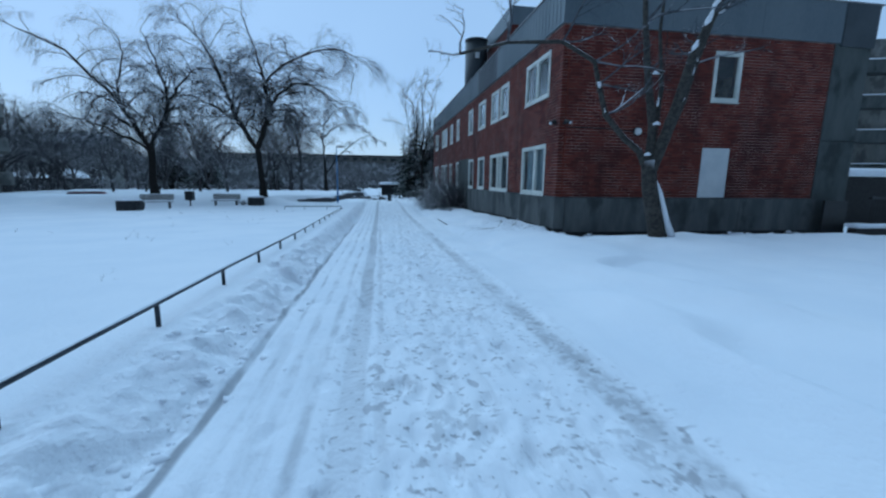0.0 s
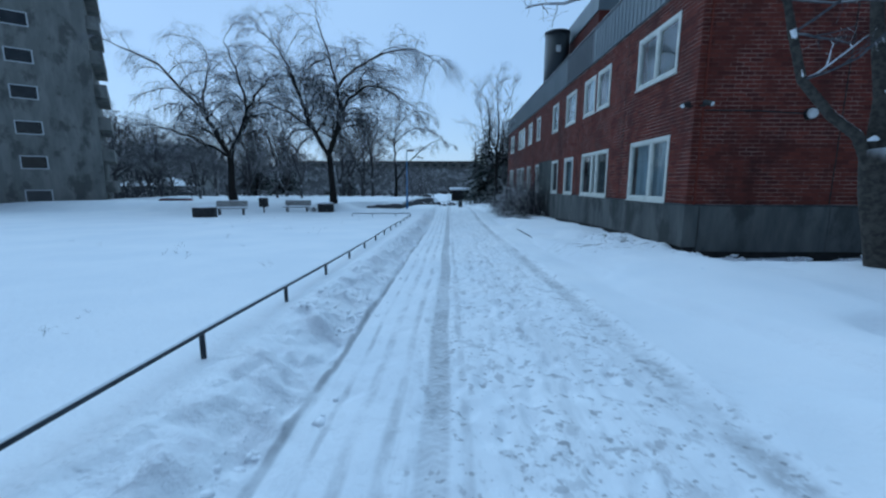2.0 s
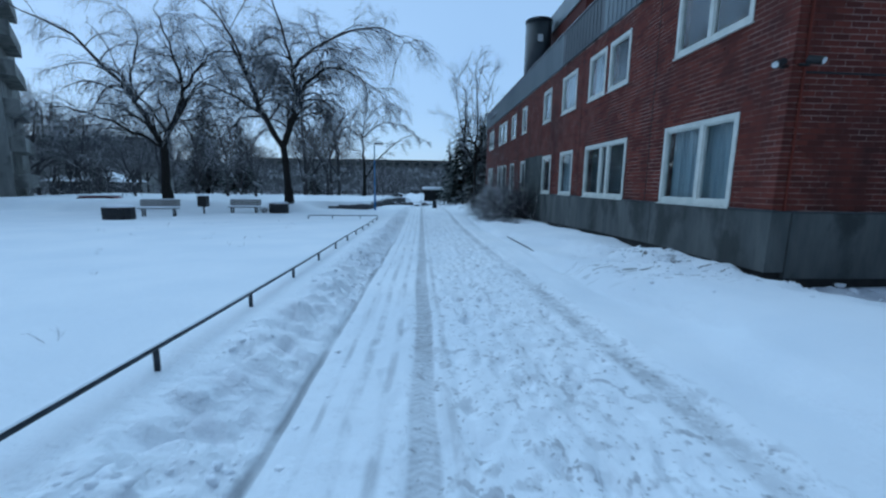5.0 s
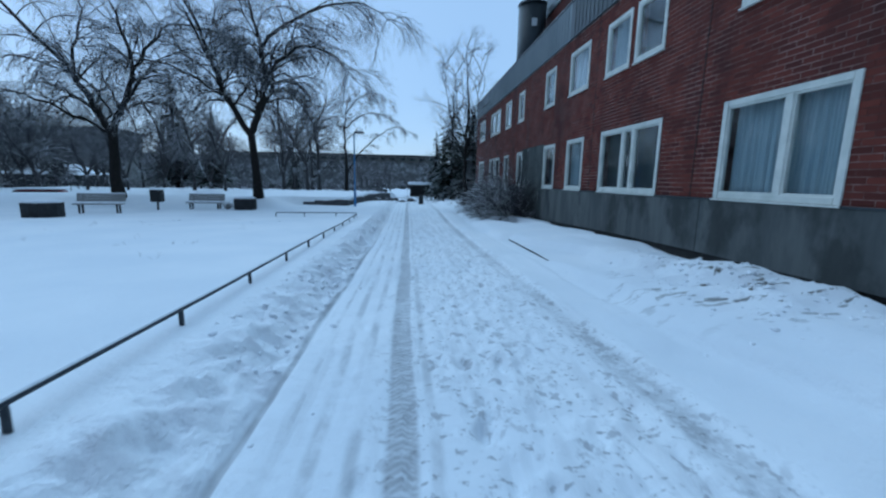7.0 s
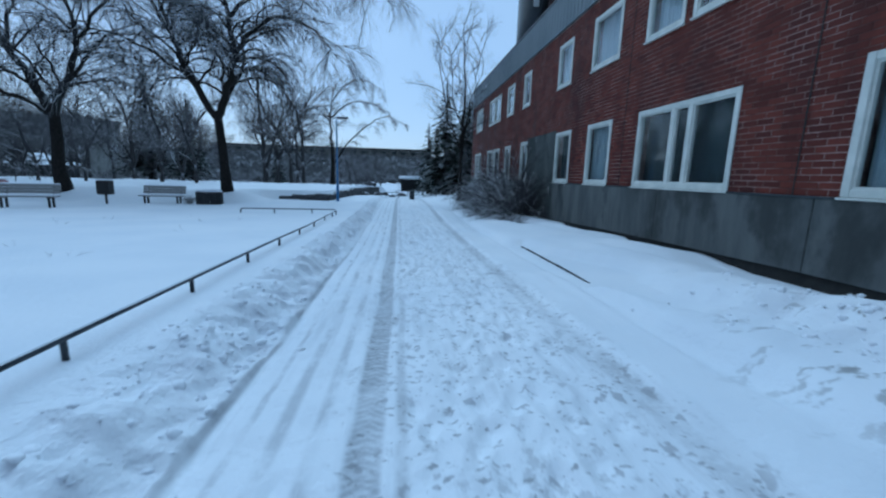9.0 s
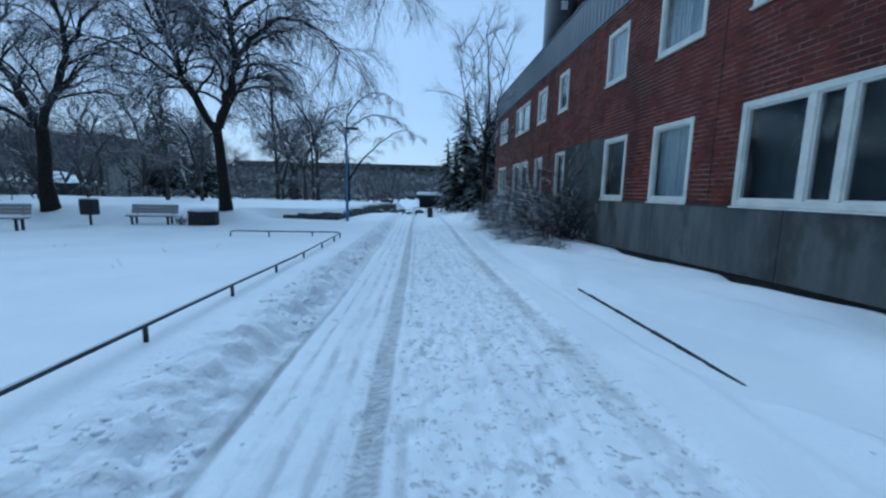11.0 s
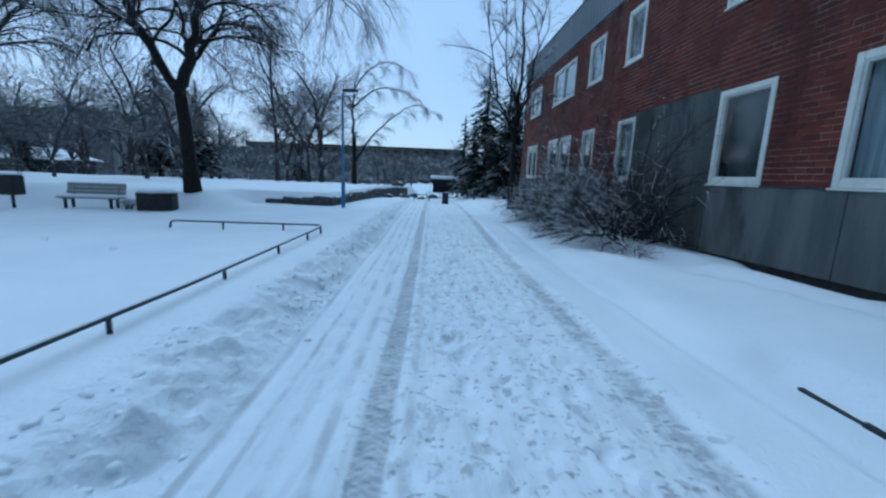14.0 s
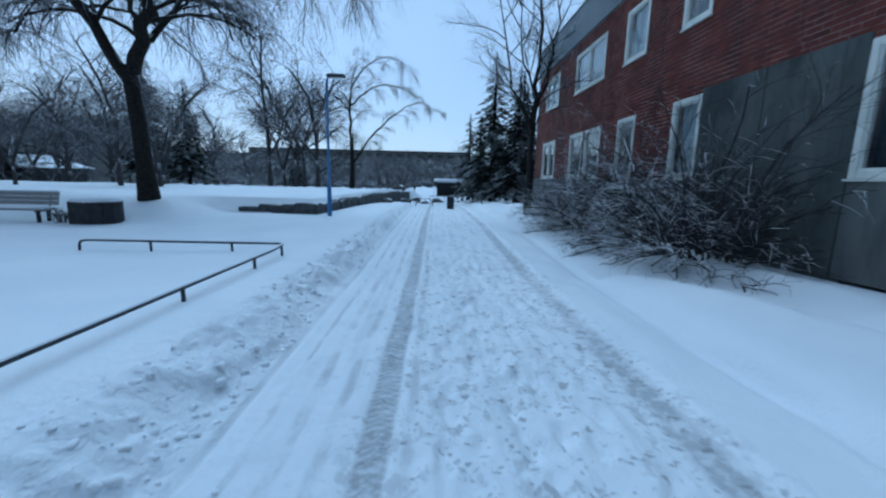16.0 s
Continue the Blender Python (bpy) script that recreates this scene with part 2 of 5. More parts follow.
MAT = dict(
    ground=ground_material(), brick=brick_material(),
    mortar=mortar_material(),
    plinth=concrete("grey_concrete", (0.075, 0.082, 0.082), (0.13, 0.138, 0.135)),
    base=simple("dark_base", (0.012, 0.012, 0.012), (0.028, 0.026, 0.024)),
    panel=concrete("grey_panel", (0.062, 0.072, 0.070), (0.095, 0.104, 0.10)),
    fascia=simple("grey_sheet_metal", (0.10, 0.128, 0.145), (0.145, 0.172, 0.185), 0.6, 0.45, 0.2, 0.002, 20, (1, 1, 0.3)),
    fascia_dark=simple("dark_sheet_metal", (0.035, 0.045, 0.052), (0.055, 0.066, 0.075), 0.8, 0.45, 0.2, 0.002, 20),
    white=simple("white_paint", (0.54, 0.565, 0.52), (0.70, 0.70, 0.645), 3, 0.5),
    board=simple("pale_board", (0.50, 0.53, 0.54), (0.60, 0.62, 0.62), 2, 0.6),
    glass=glass_material(),
    curtain=simple("pale_curtain", (0.26, 0.36, 0.40), (0.40, 0.48, 0.50), 5, 0.9, 0, 0, 40, (8, 8, 0.3)),
    blind=simple("dark_teal_blind", (0.016, 0.030, 0.037), (0.034, 0.058, 0.066), 2.2, 0.7, 0, 0, 14, (2, 2, 0.5)),
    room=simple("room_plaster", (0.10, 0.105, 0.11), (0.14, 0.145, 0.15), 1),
    roof=snowy("snowy_roof", (0.15, 0.15, 0.16), (0.2, 0.2, 0.2), 0.2, 0.4, 4, 0.9, 0.8),
    steel=snowy("galvanised_rail", (0.020, 0.027, 0.034), (0.042, 0.052, 0.062), 0.45, 0.85, 6, 0.5, 0.5, 1.0),
    black=simple("black_plastic", (0.008, 0.0085, 0.009), (0.016, 0.0165, 0.018), 6, 0.5),
    chimney=simple("dark_chimney_sheet", (0.016, 0.022, 0.027), (0.03, 0.038, 0.044), 0.7, 0.4, 0.3, 0.002, 20),
    bark=snowy("dark_bark", (0.014, 0.012, 0.011), (0.032, 0.028, 0.025), 0.5, 0.85, 14, 0.95, 2.0, 0.9),
    greybark=snowy("grey_bark", (0.035, 0.032, 0.029), (0.075, 0.068, 0.06), 0.45, 0.8, 12, 0.95, 1.5, 1.0),
    twig=snowy("frosted_twig", (0.048, 0.050, 0.058), (0.095, 0.096, 0.104), 0.0, 0.5, 10, 0.95, 1.2, 0.95),
    thicket=snowy("dark_shrub_twig", (0.030, 0.027, 0.029), (0.060, 0.054, 0.056), 0.25, 0.75, 10, 0.95, 2.4, 1.0),
    # twig tone raised to stand in for haze over the woodland belt
    brush=snowy("hazed_brown_twig", (0.078, 0.074, 0.080), (0.135, 0.128, 0.132), 0.25, 0.85, 10, 0.95, 1.4, 0.8),
    needle=snowy("conifer_needle", (0.014, 0.026, 0.020), (0.03, 0.05, 0.038), 0.6, 0.95, 6, 0.9, 1.5, 0.35),
    # paler than dark_bark: distance haze is put into this bark's colour
    woodbark=snowy("hazed_woodland_bark", (0.045, 0.043, 0.045), (0.085, 0.08, 0.08), 0.3, 0.8, 8, 0.95, 1.2, 0.9),
    wood=simple("grey_wood", (0.24, 0.235, 0.225), (0.36, 0.35, 0.335), 6, 0.8, 0, 0.004, 50, (1, 8, 8)),
    darkwood=simple("dark_stained_wood", (0.018, 0.019, 0.021), (0.036, 0.037, 0.04), 5, 0.75),
    stone=snowy("dark_stone", (0.06, 0.062, 0.066), (0.11, 0.11, 0.115), 0.6, 0.9, 6, 0.9, 1.0),
    snow=simple("snow_cap", (0.78, 0.81, 0.85), (0.85, 0.87, 0.89), 3, 0.75, 0, 0.02, 14),
    blue=simple("blue_paint", (0.02, 0.16, 0.36), (0.03, 0.20, 0.42), 5, 0.4),
    block=concrete("light_render", (0.17, 0.175, 0.165), (0.24, 0.24, 0.225)),
    slab=concrete("grey_slab", (0.17, 0.172, 0.162), (0.23, 0.228, 0.212)),
    darkglass=simple("dark_window", (0.02, 0.025, 0.03), (0.04, 0.045, 0.05), 1, 0.1, 0, 0),
    red=simple("red_car_paint", (0.20, 0.015, 0.02), (0.26, 0.02, 0.025), 3, 0.3),
    # base tones lightened in place of air haze before the ridge
    woods=snowy("far_woods", (0.085, 0.086, 0.088), (0.13, 0.132, 0.132), 0.5, 0.95, 0.15, 0.95, 0.08, 0.35),
    lampglass=simple("frosted_lamp_glass", (0.6, 0.62, 0.62), (0.7, 0.72, 0.72), 6, 0.3, 0, 0),
)


# ---- mesh helpers ----
class Geo:
    """Collects vertices and faces for one mesh."""

    def __init__(self):
        self.v, self.f = [], []

    def quad(self, *p):
        n = len(self.v)
        self.v.extend(p)
        self.f.append(tuple(range(n, n + len(p))))

    def box(self, x0, y0, z0, x1, y1, z1, bevel=0.0):
        n = len(self.v)
        b = min(bevel, (x1 - x0) / 2.1, (y1 - y0) / 2.1, (z1 - z0) / 2.1)
        if b <= 0:
            self.v += [(x, y, z) for z in (z0, z1) for y in (y0, y1) for x in (x0, x1)]
            self.f += [tuple(n + i for i in q) for q in ((0, 2, 3, 1), (4, 5, 7, 6), (0, 1, 5, 4), (2, 6, 7, 3), (0, 4, 6, 2), (1, 3, 7, 5))]
            return
        rings = []
        for z, k in ((z0, b), (z0 + b, 0), (z1 - b, 0), (z1, b)):
            s = len(self.v)
            c = b if k == 0 else b * 1.6
            xa, xb, ya, yb = x0 + k, x1 - k, y0 + k, y1 - k
            self.v += [(xa + c, ya, z), (xb - c, ya, z), (xb, ya + c, z), (xb, yb - c, z), (xb - c, yb, z), (xa + c, yb, z), (xa, yb - c, z), (xa, ya + c, z)]
            rings.append(s)
        for a, c in zip(rings, rings[1:]):
            for i in range(8):
                j = (i + 1) % 8
                self.f.append((a + i, a + j, c + j, c + i))
        self.f.append(tuple(rings[0] + i for i in range(7, -1, -1)))
        self.f.append(tuple(rings[-1] + i for i in range(8)))

    def tube(self, pts, radii, sides=6, cap=True):
        rings, ref = [], Vector((0.31, 0.77, 0.55))
        pts = [Vector(p) for p in pts]
        for i, p in enumerate(pts):
            d = pts[min(i + 1, len(pts) - 1)] - pts[max(i - 1, 0)]
            d = d.normalized() if d.length > 1e-9 else Vector((0, 0, 1))
            a = d.cross(ref)
            a = a.normalized() if a.length > 1e-3 else d.orthogonal().normalized()
            b = d.cross(a)
            r = radii[i] if isinstance(radii, (list, tuple)) else radii
            rings.append(len(self.v))
            for k in range(sides):
                w = 2 * math.pi * k / sides
                self.v.append(tuple(p + (a * math.cos(w) + b * math.sin(w)) * r))
        for s, t in zip(rings, rings[1:]):
            for k in range(sides):
                j = (k + 1) % sides
                self.f.append((s + k, s + j, t + j, t + k))
        if cap:
            self.f.append(tuple(rings[0] + k for k in range(sides - 1, -1, -1)))
            self.f.append(tuple(rings[-1] + k for k in range(sides)))

    def mesh(self, name, mat, smooth=False, weld=False):
        me = bpy.data.meshes.new(name)
        me.from_pydata(self.v, [], self.f)
        me.materials.append(mat)
        me.update()
        bm = bmesh.new()
        bm.from_mesh(me)
        if weld:
            bmesh.ops.remove_doubles(bm, verts=bm.verts, dist=1e-4)
        bmesh.ops.recalc_face_normals(bm, faces=bm.faces)
        bm.to_mesh(me)
        bm.free()
        if smooth:
            me.polygons.foreach_set("use_smooth", [True] * len(me.polygons))
        return me


def part(name, geo, mat, parent, label="", smooth=False, weld=False):
    ob = new(name, geo.mesh(name, MAT[mat], smooth, weld))
    ob.parent = parent
    return tagged(ob, label)


def thing(name, label, category, group="", at=None, kind=""):
    ob = tagged(new(name), label, category, group, kind)
    if at is not None:
        ob.matrix_basis = at
    return ob


# ---- the ground: one snow sheet, a cleared path between a ploughed bank and a lawn ----
def lattice(ix, iy, seed):
    h = (ix * 374761393 + iy * 668265263 + seed * 974711) & 0xFFFFFFFF
    h = ((h ^ (h >> 13)) * 1274126177) & 0xFFFFFFFF
    return ((h ^ (h >> 16)) & 0xFFFF) / 65535.0


def value_noise(x, y, seed=0):
    ix, iy = np.floor(x).astype(np.int64), np.floor(y).astype(np.int64)
    fx, fy = x - ix, y - iy
    fx, fy = fx * fx * (3 - 2 * fx), fy * fy * (3 - 2 * fy)
    a, b = lattice(ix, iy, seed), lattice(ix + 1, iy, seed)
    c, d = lattice(ix, iy + 1, seed), lattice(ix + 1, iy + 1, seed)
    return (a * (1 - fx) + b * fx) * (1 - fy) + (c * (1 - fx) + d * fx) * fy


def step(a, b, x):
    t = np.clip((x - a) / (b - a), 0, 1)
    return t * t * (3 - 2 * t)


RAIL_X = lambda y: -2.07 - 0.0215 * y
RAIL_Z = lambda y: float(np.interp(y, (-6, 3, 6, 10, 13.5, 17, 20, 23, 28.8), (0.64, 0.382, 0.287, 0.124, 0.006, -0.085, -0.175, -0.285, -0.395)))


def height(x, y, fine=True):
    x, y = np.asarray(x, float), np.asarray(y, float)
    yy = np.clip(y, -20, 75)
    road = np.interp(yy, (-20, 0, 22, 28, 36, 45, 60, 75), (0.61, 0.0, -0.67, -0.77, -0.70, -0.86, -1.5, -2.1))
    field = np.interp(yy, (-20, 0, 20, 28.8, 33, 35.6, 45, 60, 75), (0.80, 0.235, -0.335, -0.575, -0.62, -0.48, -0.62, -1.35, -2.0))
    terrace = 0.02 - 0.03 * (yy - 50).clip(0, 30)
    # the lawn climbs to the terrace behind the trees
    up = step(32.8, 35.6, y) * step(-7.2, -9.2, x) * step(-46, -30, x)
    up = np.maximum(up, step(36.2, 36.35, y + 0.05 * (x + 6)) * step(-4.35, -4.5, x - 0.06 * (y - 36).clip(0, 40)) * step(-46, -30, x))
    up = up * step(85, 66, y)
    left = field * (1 - up) + terrace * up
    right = road + 0.24 * step(2.0, 5.0, x) + 0.10 * step(3.2, 0.8, np.hypot(x - 6.9, y - 9.4)) - 0.40 * step(9.6, 12.5, y) * step(5.0, 6.4, x) * step(14.0, 13.2, y)
    right = right - 0.45 * step(15, 19, x) - 0.07 * step(4.9, 5.7, x) * step(14, 17, y)
    wob = 0.12 * (value_noise(x * 0 + 3.3, y * 0.6, 5) - 0.5)
    z = road + (left - road) * step(-1.33 + wob * 0.5, -2.1, x)
    z = z + (right - z) * step(1.5, 2.0, x)
    if fine:
        n1, n2, n3 = value_noise(x * 2.2, y * 2.2, 1), value_noise(x * 5, y * 5, 2), value_noise(x * 11, y * 11, 3)
        edge = -1.265 + 0.08 * (value_noise(x * 0 + 3.3, y * 0.5, 2) - 0.5)
        bank = step(edge, edge - 0.05 - 0.25 * step(16, 26, y), x) * step(-2.2, -1.6, x)
        fade = step(60, 34, y)
        clump = step(0.42, 0.62, n2) * (0.4 + 0.6 * n1) + 0.7 * step(0.5, 0.66, value_noise(x * 3.1 + 9, y * 2.6, 17))
        pit = step(0.62, 0.75, value_noise(x * 3.8 + 4, y * 3.0, 23))
        rise = 0.38 + 0.62 * step(edge - 0.05, edge - 0.38, x)
        z = z + bank * fade * rise * ((0.07 + 0.13 * (value_noise(x * 2.9, y * 2.3, 51) - 0.4)) * (1 - 0.4 * step(8, 16, y)) + 0.085 * clump - 0.085 * pit + 0.05 * (n3 - 0.5) + 0.03 * (value_noise(x * 19, y * 19, 29) - 0.5))
        z = z - 0.025 * step(edge - 0.01, edge + 0.02, x) * step(edge + 0.07, edge + 0.02, x)
        ridge = step(1.72, 1.9, x) * step(2.7, 2.1, x)
        z = z + ridge * (0.05 + 0.05 * (n1 - 0.5))
        inroad = step(-1.35, -1.2, x) * step(1.75, 1.55, x)
        z = z + inroad * (0.018 * (n2 - 0.5) + 0.022 * (value_noise(x * 9, y * 0.8, 7) - 0.5) + 0.012 * (n3 - 0.5))
        z = z - inroad * 0.018 * step(0.14, 0.07, np.abs(x + 0.32 + wob * 0.5))
        drift = step(2.0, 3.0, x) + step(-2.6, -4.0, x)
        z = z + drift * 0.10 * (value_noise(x * 0.35, y * 0.22, 9) - 0.5)
        z = z + step(2.0, 3.0, x) * 0.10 * (value_noise(x * 1.6, y * 0.5, 11) - 0.5)
        # wind-laid streaks that slant across the lawn by the building
        wind = value_noise((x * 1.5 + y * 0.42), y * 0.28 - x * 0.1, 61)
        z = z + step(2.3, 3.0, x) * 0.15 * step(0.42, 0.60, wind)
        z = z - 0.05 * step(0.16, 0.05, np.abs(x - 2.62)) * step(12, 15, y) * step(36, 30, y)
        near_board = step(0.4, 0.12, np.abs(x - 2.9)) * step(16.9, 17.5, y) * step(22.2, 21.6, y)
        z = z + near_board * (right + 0.02 - z)
        heap = np.exp(-(((x - 4.3) / 1.1) ** 2 + ((y - 14.2) / 2.2) ** 2))
        z = z + heap * (0.06 + 0.20 * (n1 - 0.4) + 0.12 * (n2 - 0.5))
        chunk = step(12.0, 12.6, y) * step(13.1, 12.9, y) * step(5.6, 6.2, x) * step(16, 15, x)
        z = z + chunk * (0.28 * (n1 - 0.45) + 0.12 * (n2 - 0.5))
    return z


def spaced(lo, hi, d, outer, grow=1.16):
    """Even steps from lo to hi, then ever wider ones out to the outer limits."""
    mid = list(np.arange(lo, hi, d))
    a, s = [], d
    p = lo
    while p > outer[0]:
        s *= grow
        p -= s
        a.append(p)
    b, s, p = [], d, mid[-1]
    while p < outer[1]:
        s *= grow
        p += s
        b.append(p)
    return np.array(a[::-1] + mid + b)


def build_ground():
    xs = spaced(-2.45, 2.2, 0.03, (-1600, 1600), 1.06)
    ys = spaced(0.6, 27.0, 0.042, (-1200, 1800), 1.04)
    X, Y = np.meshgrid(xs, ys)
    Z = height(X, Y)
    rng = random.Random(4)
    # boot prints pressed into the path
    for _ in range(1100):
        px, py = rng.gauss(0.55, 0.55), rng.uniform(0.8, 30)
        if not -1.1 < px < 1.6:
            continue
        i0, i1 = np.searchsorted(ys, (py - 0.3, py + 0.3))
        j0, j1 = np.searchsorted(xs, (px - 0.2, px + 0.2))
        a = rng.gauss(0, 0.3)
        u, w = X[i0:i1, j0:j1] - px, Y[i0:i1, j0:j1] - py
        u, w = u * math.cos(a) + w * math.sin(a), w * math.cos(a) - u * math.sin(a)
        d = (u / 0.06) ** 2 + (w / 0.15) ** 2
        Z[i0:i1, j0:j1] += -rng.uniform(0.010, 0.030) * np.exp(-d * d) + 0.006 * np.exp(-(d - 1.6) ** 2 * 3)
    # far hills: the land dips past the path and climbs to a wooded ridge
    far = step(150, 260, Y) * (10.8 + 2.0 * np.sin(X * 0.011) - 0.026 * X.clip(-260, 260))
    side = step(120, 300, np.abs(X)) * 12 * step(-100, 60, Y)
    Z = Z + np.maximum(far, side)
    n, m = len(ys), len(xs)
    idx = np.arange(n * m).reshape(n, m)
    faces = np.stack([idx[:-1, :-1], idx[:-1, 1:], idx[1:, 1:], idx[1:, :-1]], -1).reshape(-1, 4)
    me = bpy.data.meshes.new("ground")
    me.from_pydata(np.stack([X, Y, Z], -1).reshape(-1, 3).tolist(), [], faces.tolist())
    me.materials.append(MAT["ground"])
    me.polygons.foreach_set("use_smooth", [True] * len(me.polygons))
    tagged(new("ground", me), "snow-covered ground with a trodden and ploughed footpath", "ground", "", "structure")


build_ground()


def build_crumbs():
    """Broken lumps of ploughed snow along the bank and the heaps on the lawn."""
    rng = np.random.default_rng(8)
    n = 2600
    x, y = -1.32 - 0.75 * rng.random(n) ** 1.4, rng.uniform(0.5, 34, n)
    keep = value_noise(x * 1.5, y * 0.8, 41) > 0.42
    x, y = x[keep], y[keep]
    m = 520
    x = np.concatenate([x, rng.normal(4.35, 0.6, m), rng.uniform(5.9, 15.5, m), rng.uniform(-1.25, -0.9, 60)])
    y = np.concatenate([y, rng.normal(14.3, 1.5, m), rng.uniform(12.1, 12.95, m), rng.uniform(1, 30, 60)])
    z = height(x, y)
    ico = bmesh.new()
    bmesh.ops.create_icosphere(ico, subdivisions=1, radius=1)
    base = np.array([v.co[:] for v in ico.verts])
    tri = np.array([[v.index for v in f.verts] for f in ico.faces])
    ico.free()
    size = 0.010 + 0.040 * rng.random(len(x)) ** 3.0
    size[-m - 60:-60] *= 2.0
    v = base[None] * (size[:, None, None] * rng.uniform(0.65, 1.35, (len(x), len(base), 1))) * rng.uniform(0.7, 1.3, (len(x), 1, 3))
    v[:, :, 2] *= 0.7
    v += np.stack([x, y, z - size * 0.12], -1)[:, None]
    f = tri[None] + (np.arange(len(x)) * len(base))[:, None, None]
    me = bpy.data.meshes.new("snow_lumps")
    me.from_pydata(v.reshape(-1, 3).tolist(), [], f.reshape(-1, 3).tolist())
    me.materials.append(MAT["snow"])
    me.polygons.foreach_set("use_smooth", [True] * len(me.polygons))
    tagged(new("snow_lumps", me), "broken lumps of ploughed snow along the path", "snow", "", "stuff")


build_crumbs()
ground_at = lambda x, y: float(height(x, y, False))


# ---- the red brick building ----
WX, SY, END_Y, EAST_X = 5.77, 13.15, 45.3, 17.45
SILL, HEAD, SILL2, HEAD2 = 1.0, 2.82, 4.42, 5.94
EAVE, TOP = 6.45, 7.75
# first y, last y, inner bars as fractions, curtain drawn
LOWER = [(14.16, 16.58, (0.43,), 1), (18.50, 21.60, (0.40, 0.575), 0), (22.90, 24.38, (), 1), (25.67, 27.04, (), 0),
         (30.50, 31.60, (), 1), (33.50, 34.65, (), 0), (36.00, 37.50, (), 0), (37.75, 39.30, (), 0), (41.50, 43.70, (0.5,), 0)]
UPPER = [(14.12, 16.47, (0.5,), 0), (18.72, 20.05, (), 0), (20.30, 21.66, (), 1), (22.85, 24.50, (), 1), (26.03, 27.26, (), 1),
         (30.55, 31.60, (), 0), (33.25, 34.60, (), 1), (36.10, 39.10, (0.5,), 1), (41.40, 43.60, (0.5,), 1)]
building = thing("brick_building", "two-storey red brick building with grey metal fascia and concrete plinth", "building")


def cells(geo, u0, u1, z0, z1, holes, emit):
    """Fill a wall's rectangle with boxes around its holes."""
    us = sorted({u0, u1, *[h[0] for h in holes], *[h[1] for h in holes]})
    zs = sorted({z0, z1, *[h[2] for h in holes], *[h[3] for h in holes]})
    for a, b in zip(us, us[1:]):
        for c, d in zip(zs, zs[1:]):
            mid = ((a + b) / 2, (c + d) / 2)
            if not any(h[0] < mid[0] < h[1] and h[2] < mid[1] < h[3] for h in holes):
                emit(geo, a, b, c, d)


west_holes = [(a, b, SILL, HEAD) for a, b, _, _ in LOWER] + [(a, b, SILL2, HEAD2) for a, b, _, _ in UPPER]
south_holes = [(11.24, 12.31, 4.28, 5.93), (11.14, 12.24, 0.98, 2.73)]
g = Geo()
cells(g, SY + 0.014, END_Y, 0.95, EAVE + 0.2, west_holes, lambda q, a, b, c, d: q.box(WX + 0.007, a, c, WX + 0.34, b, d))
wall_west = part("wall", g, "mortar", building, "red brick wall with recessed mortar joints", weld=True)
g = Geo()
cells(g, WX + 0.34, 15.92, 0.95, EAVE + 0.2, south_holes, lambda q, a, b, c, d: q.box(a, SY + 0.007, c, b, SY + 0.34, d))
wall_south = part("wall", g, "mortar", building, "red brick gable wall with recessed mortar joints", weld=True)
g = Geo()
g.box(WX + 0.3, END_Y - 0.3, -2, EAST_X, END_Y - 0.01, EAVE + 0.2)
g.box(EAST_X - 0.3, SY + 0.2, -2, EAST_X, END_Y - 0.3, EAVE + 0.2)
part("wall", g, "mortar", building)
# concrete: plinth along both sides, corner pier, grey infill panel
def plinth_block(x0, y0, z0, x1, y1, z1, z2=None):
    """A plinth length; z0 is its foot at y0 and z2, if given, at y1."""
    q = Geo()
    q.box(x0, y0, z0, x1, y1, z1, 0.006)
    if z2 is not None:
        q.v = [(vx, vy, vz if vz > z1 - 0.1 else vz + (z2 - z0) * (vy - y0) / (y1 - y0)) for vx, vy, vz in q.v]
    part("plinth", q, "plinth", building, "stained grey concrete plinth")


PLINTH_FOOT = lambda q: float(np.interp(q, (13.1, 14.5, 18.0, END_Y), (-0.11, -0.13, -0.12, -1.00)))
y = SY - 0.03
for y1 in (16.9, 20.5, 24.1, 27.03, 30.52, 34.1, 37.7, 41.3, END_Y):
    if y1 != 30.52:
        plinth_block(WX - 0.03, y, PLINTH_FOOT(y), WX + 0.34, y1 - 0.012, SILL - 0.03, PLINTH_FOOT(y1))
    y = y1
x = WX + 0.36
for x1 in (9.4, 12.9, 16.2):
    plinth_block(x, SY - 0.03, -0.22, x1 - 0.012, SY + 0.34, 0.95)
    x = x1
g = Geo()
g.box(WX + 0.06, SY + 0.06, -2.5, WX + 0.3, END_Y, 0.2)
g.box(WX + 0.3, SY + 0.06, -2.5, EAST_X, SY + 0.3, 0.1)
part("footing", g, "base", building, "dark footing below the plinth")
g = Geo()
g.box(WX - 0.045, SY - 0.045, SILL - 0.03, WX + 0.02, 27.04, SILL - 0.005)
g.box(WX - 0.045, 30.5, SILL - 0.03, WX + 0.02, END_Y, SILL - 0.005)
g.box(WX + 0.02, SY - 0.045, 0.955, 15.92, SY + 0.02, 0.98)
part("flashing", g, "fascia_dark", building, "dark metal flashing on the plinth")
g = Geo()
for a, b in ((27.05, 28.76), (28.78, 30.49)):
    g.box(WX - 0.02, a, -1.0, WX + 0.02, b, 2.92, 0.006)
part("panel", g, "panel", building, "smooth grey infill panel")
g = Geo()
g.box(15.93, SY - 0.02, -1.2, EAST_X, SY + 0.36, 3.08, 0.01)
g.box(15.93, SY - 0.02, 3.10, EAST_X, SY + 0.36, EAVE, 0.01)
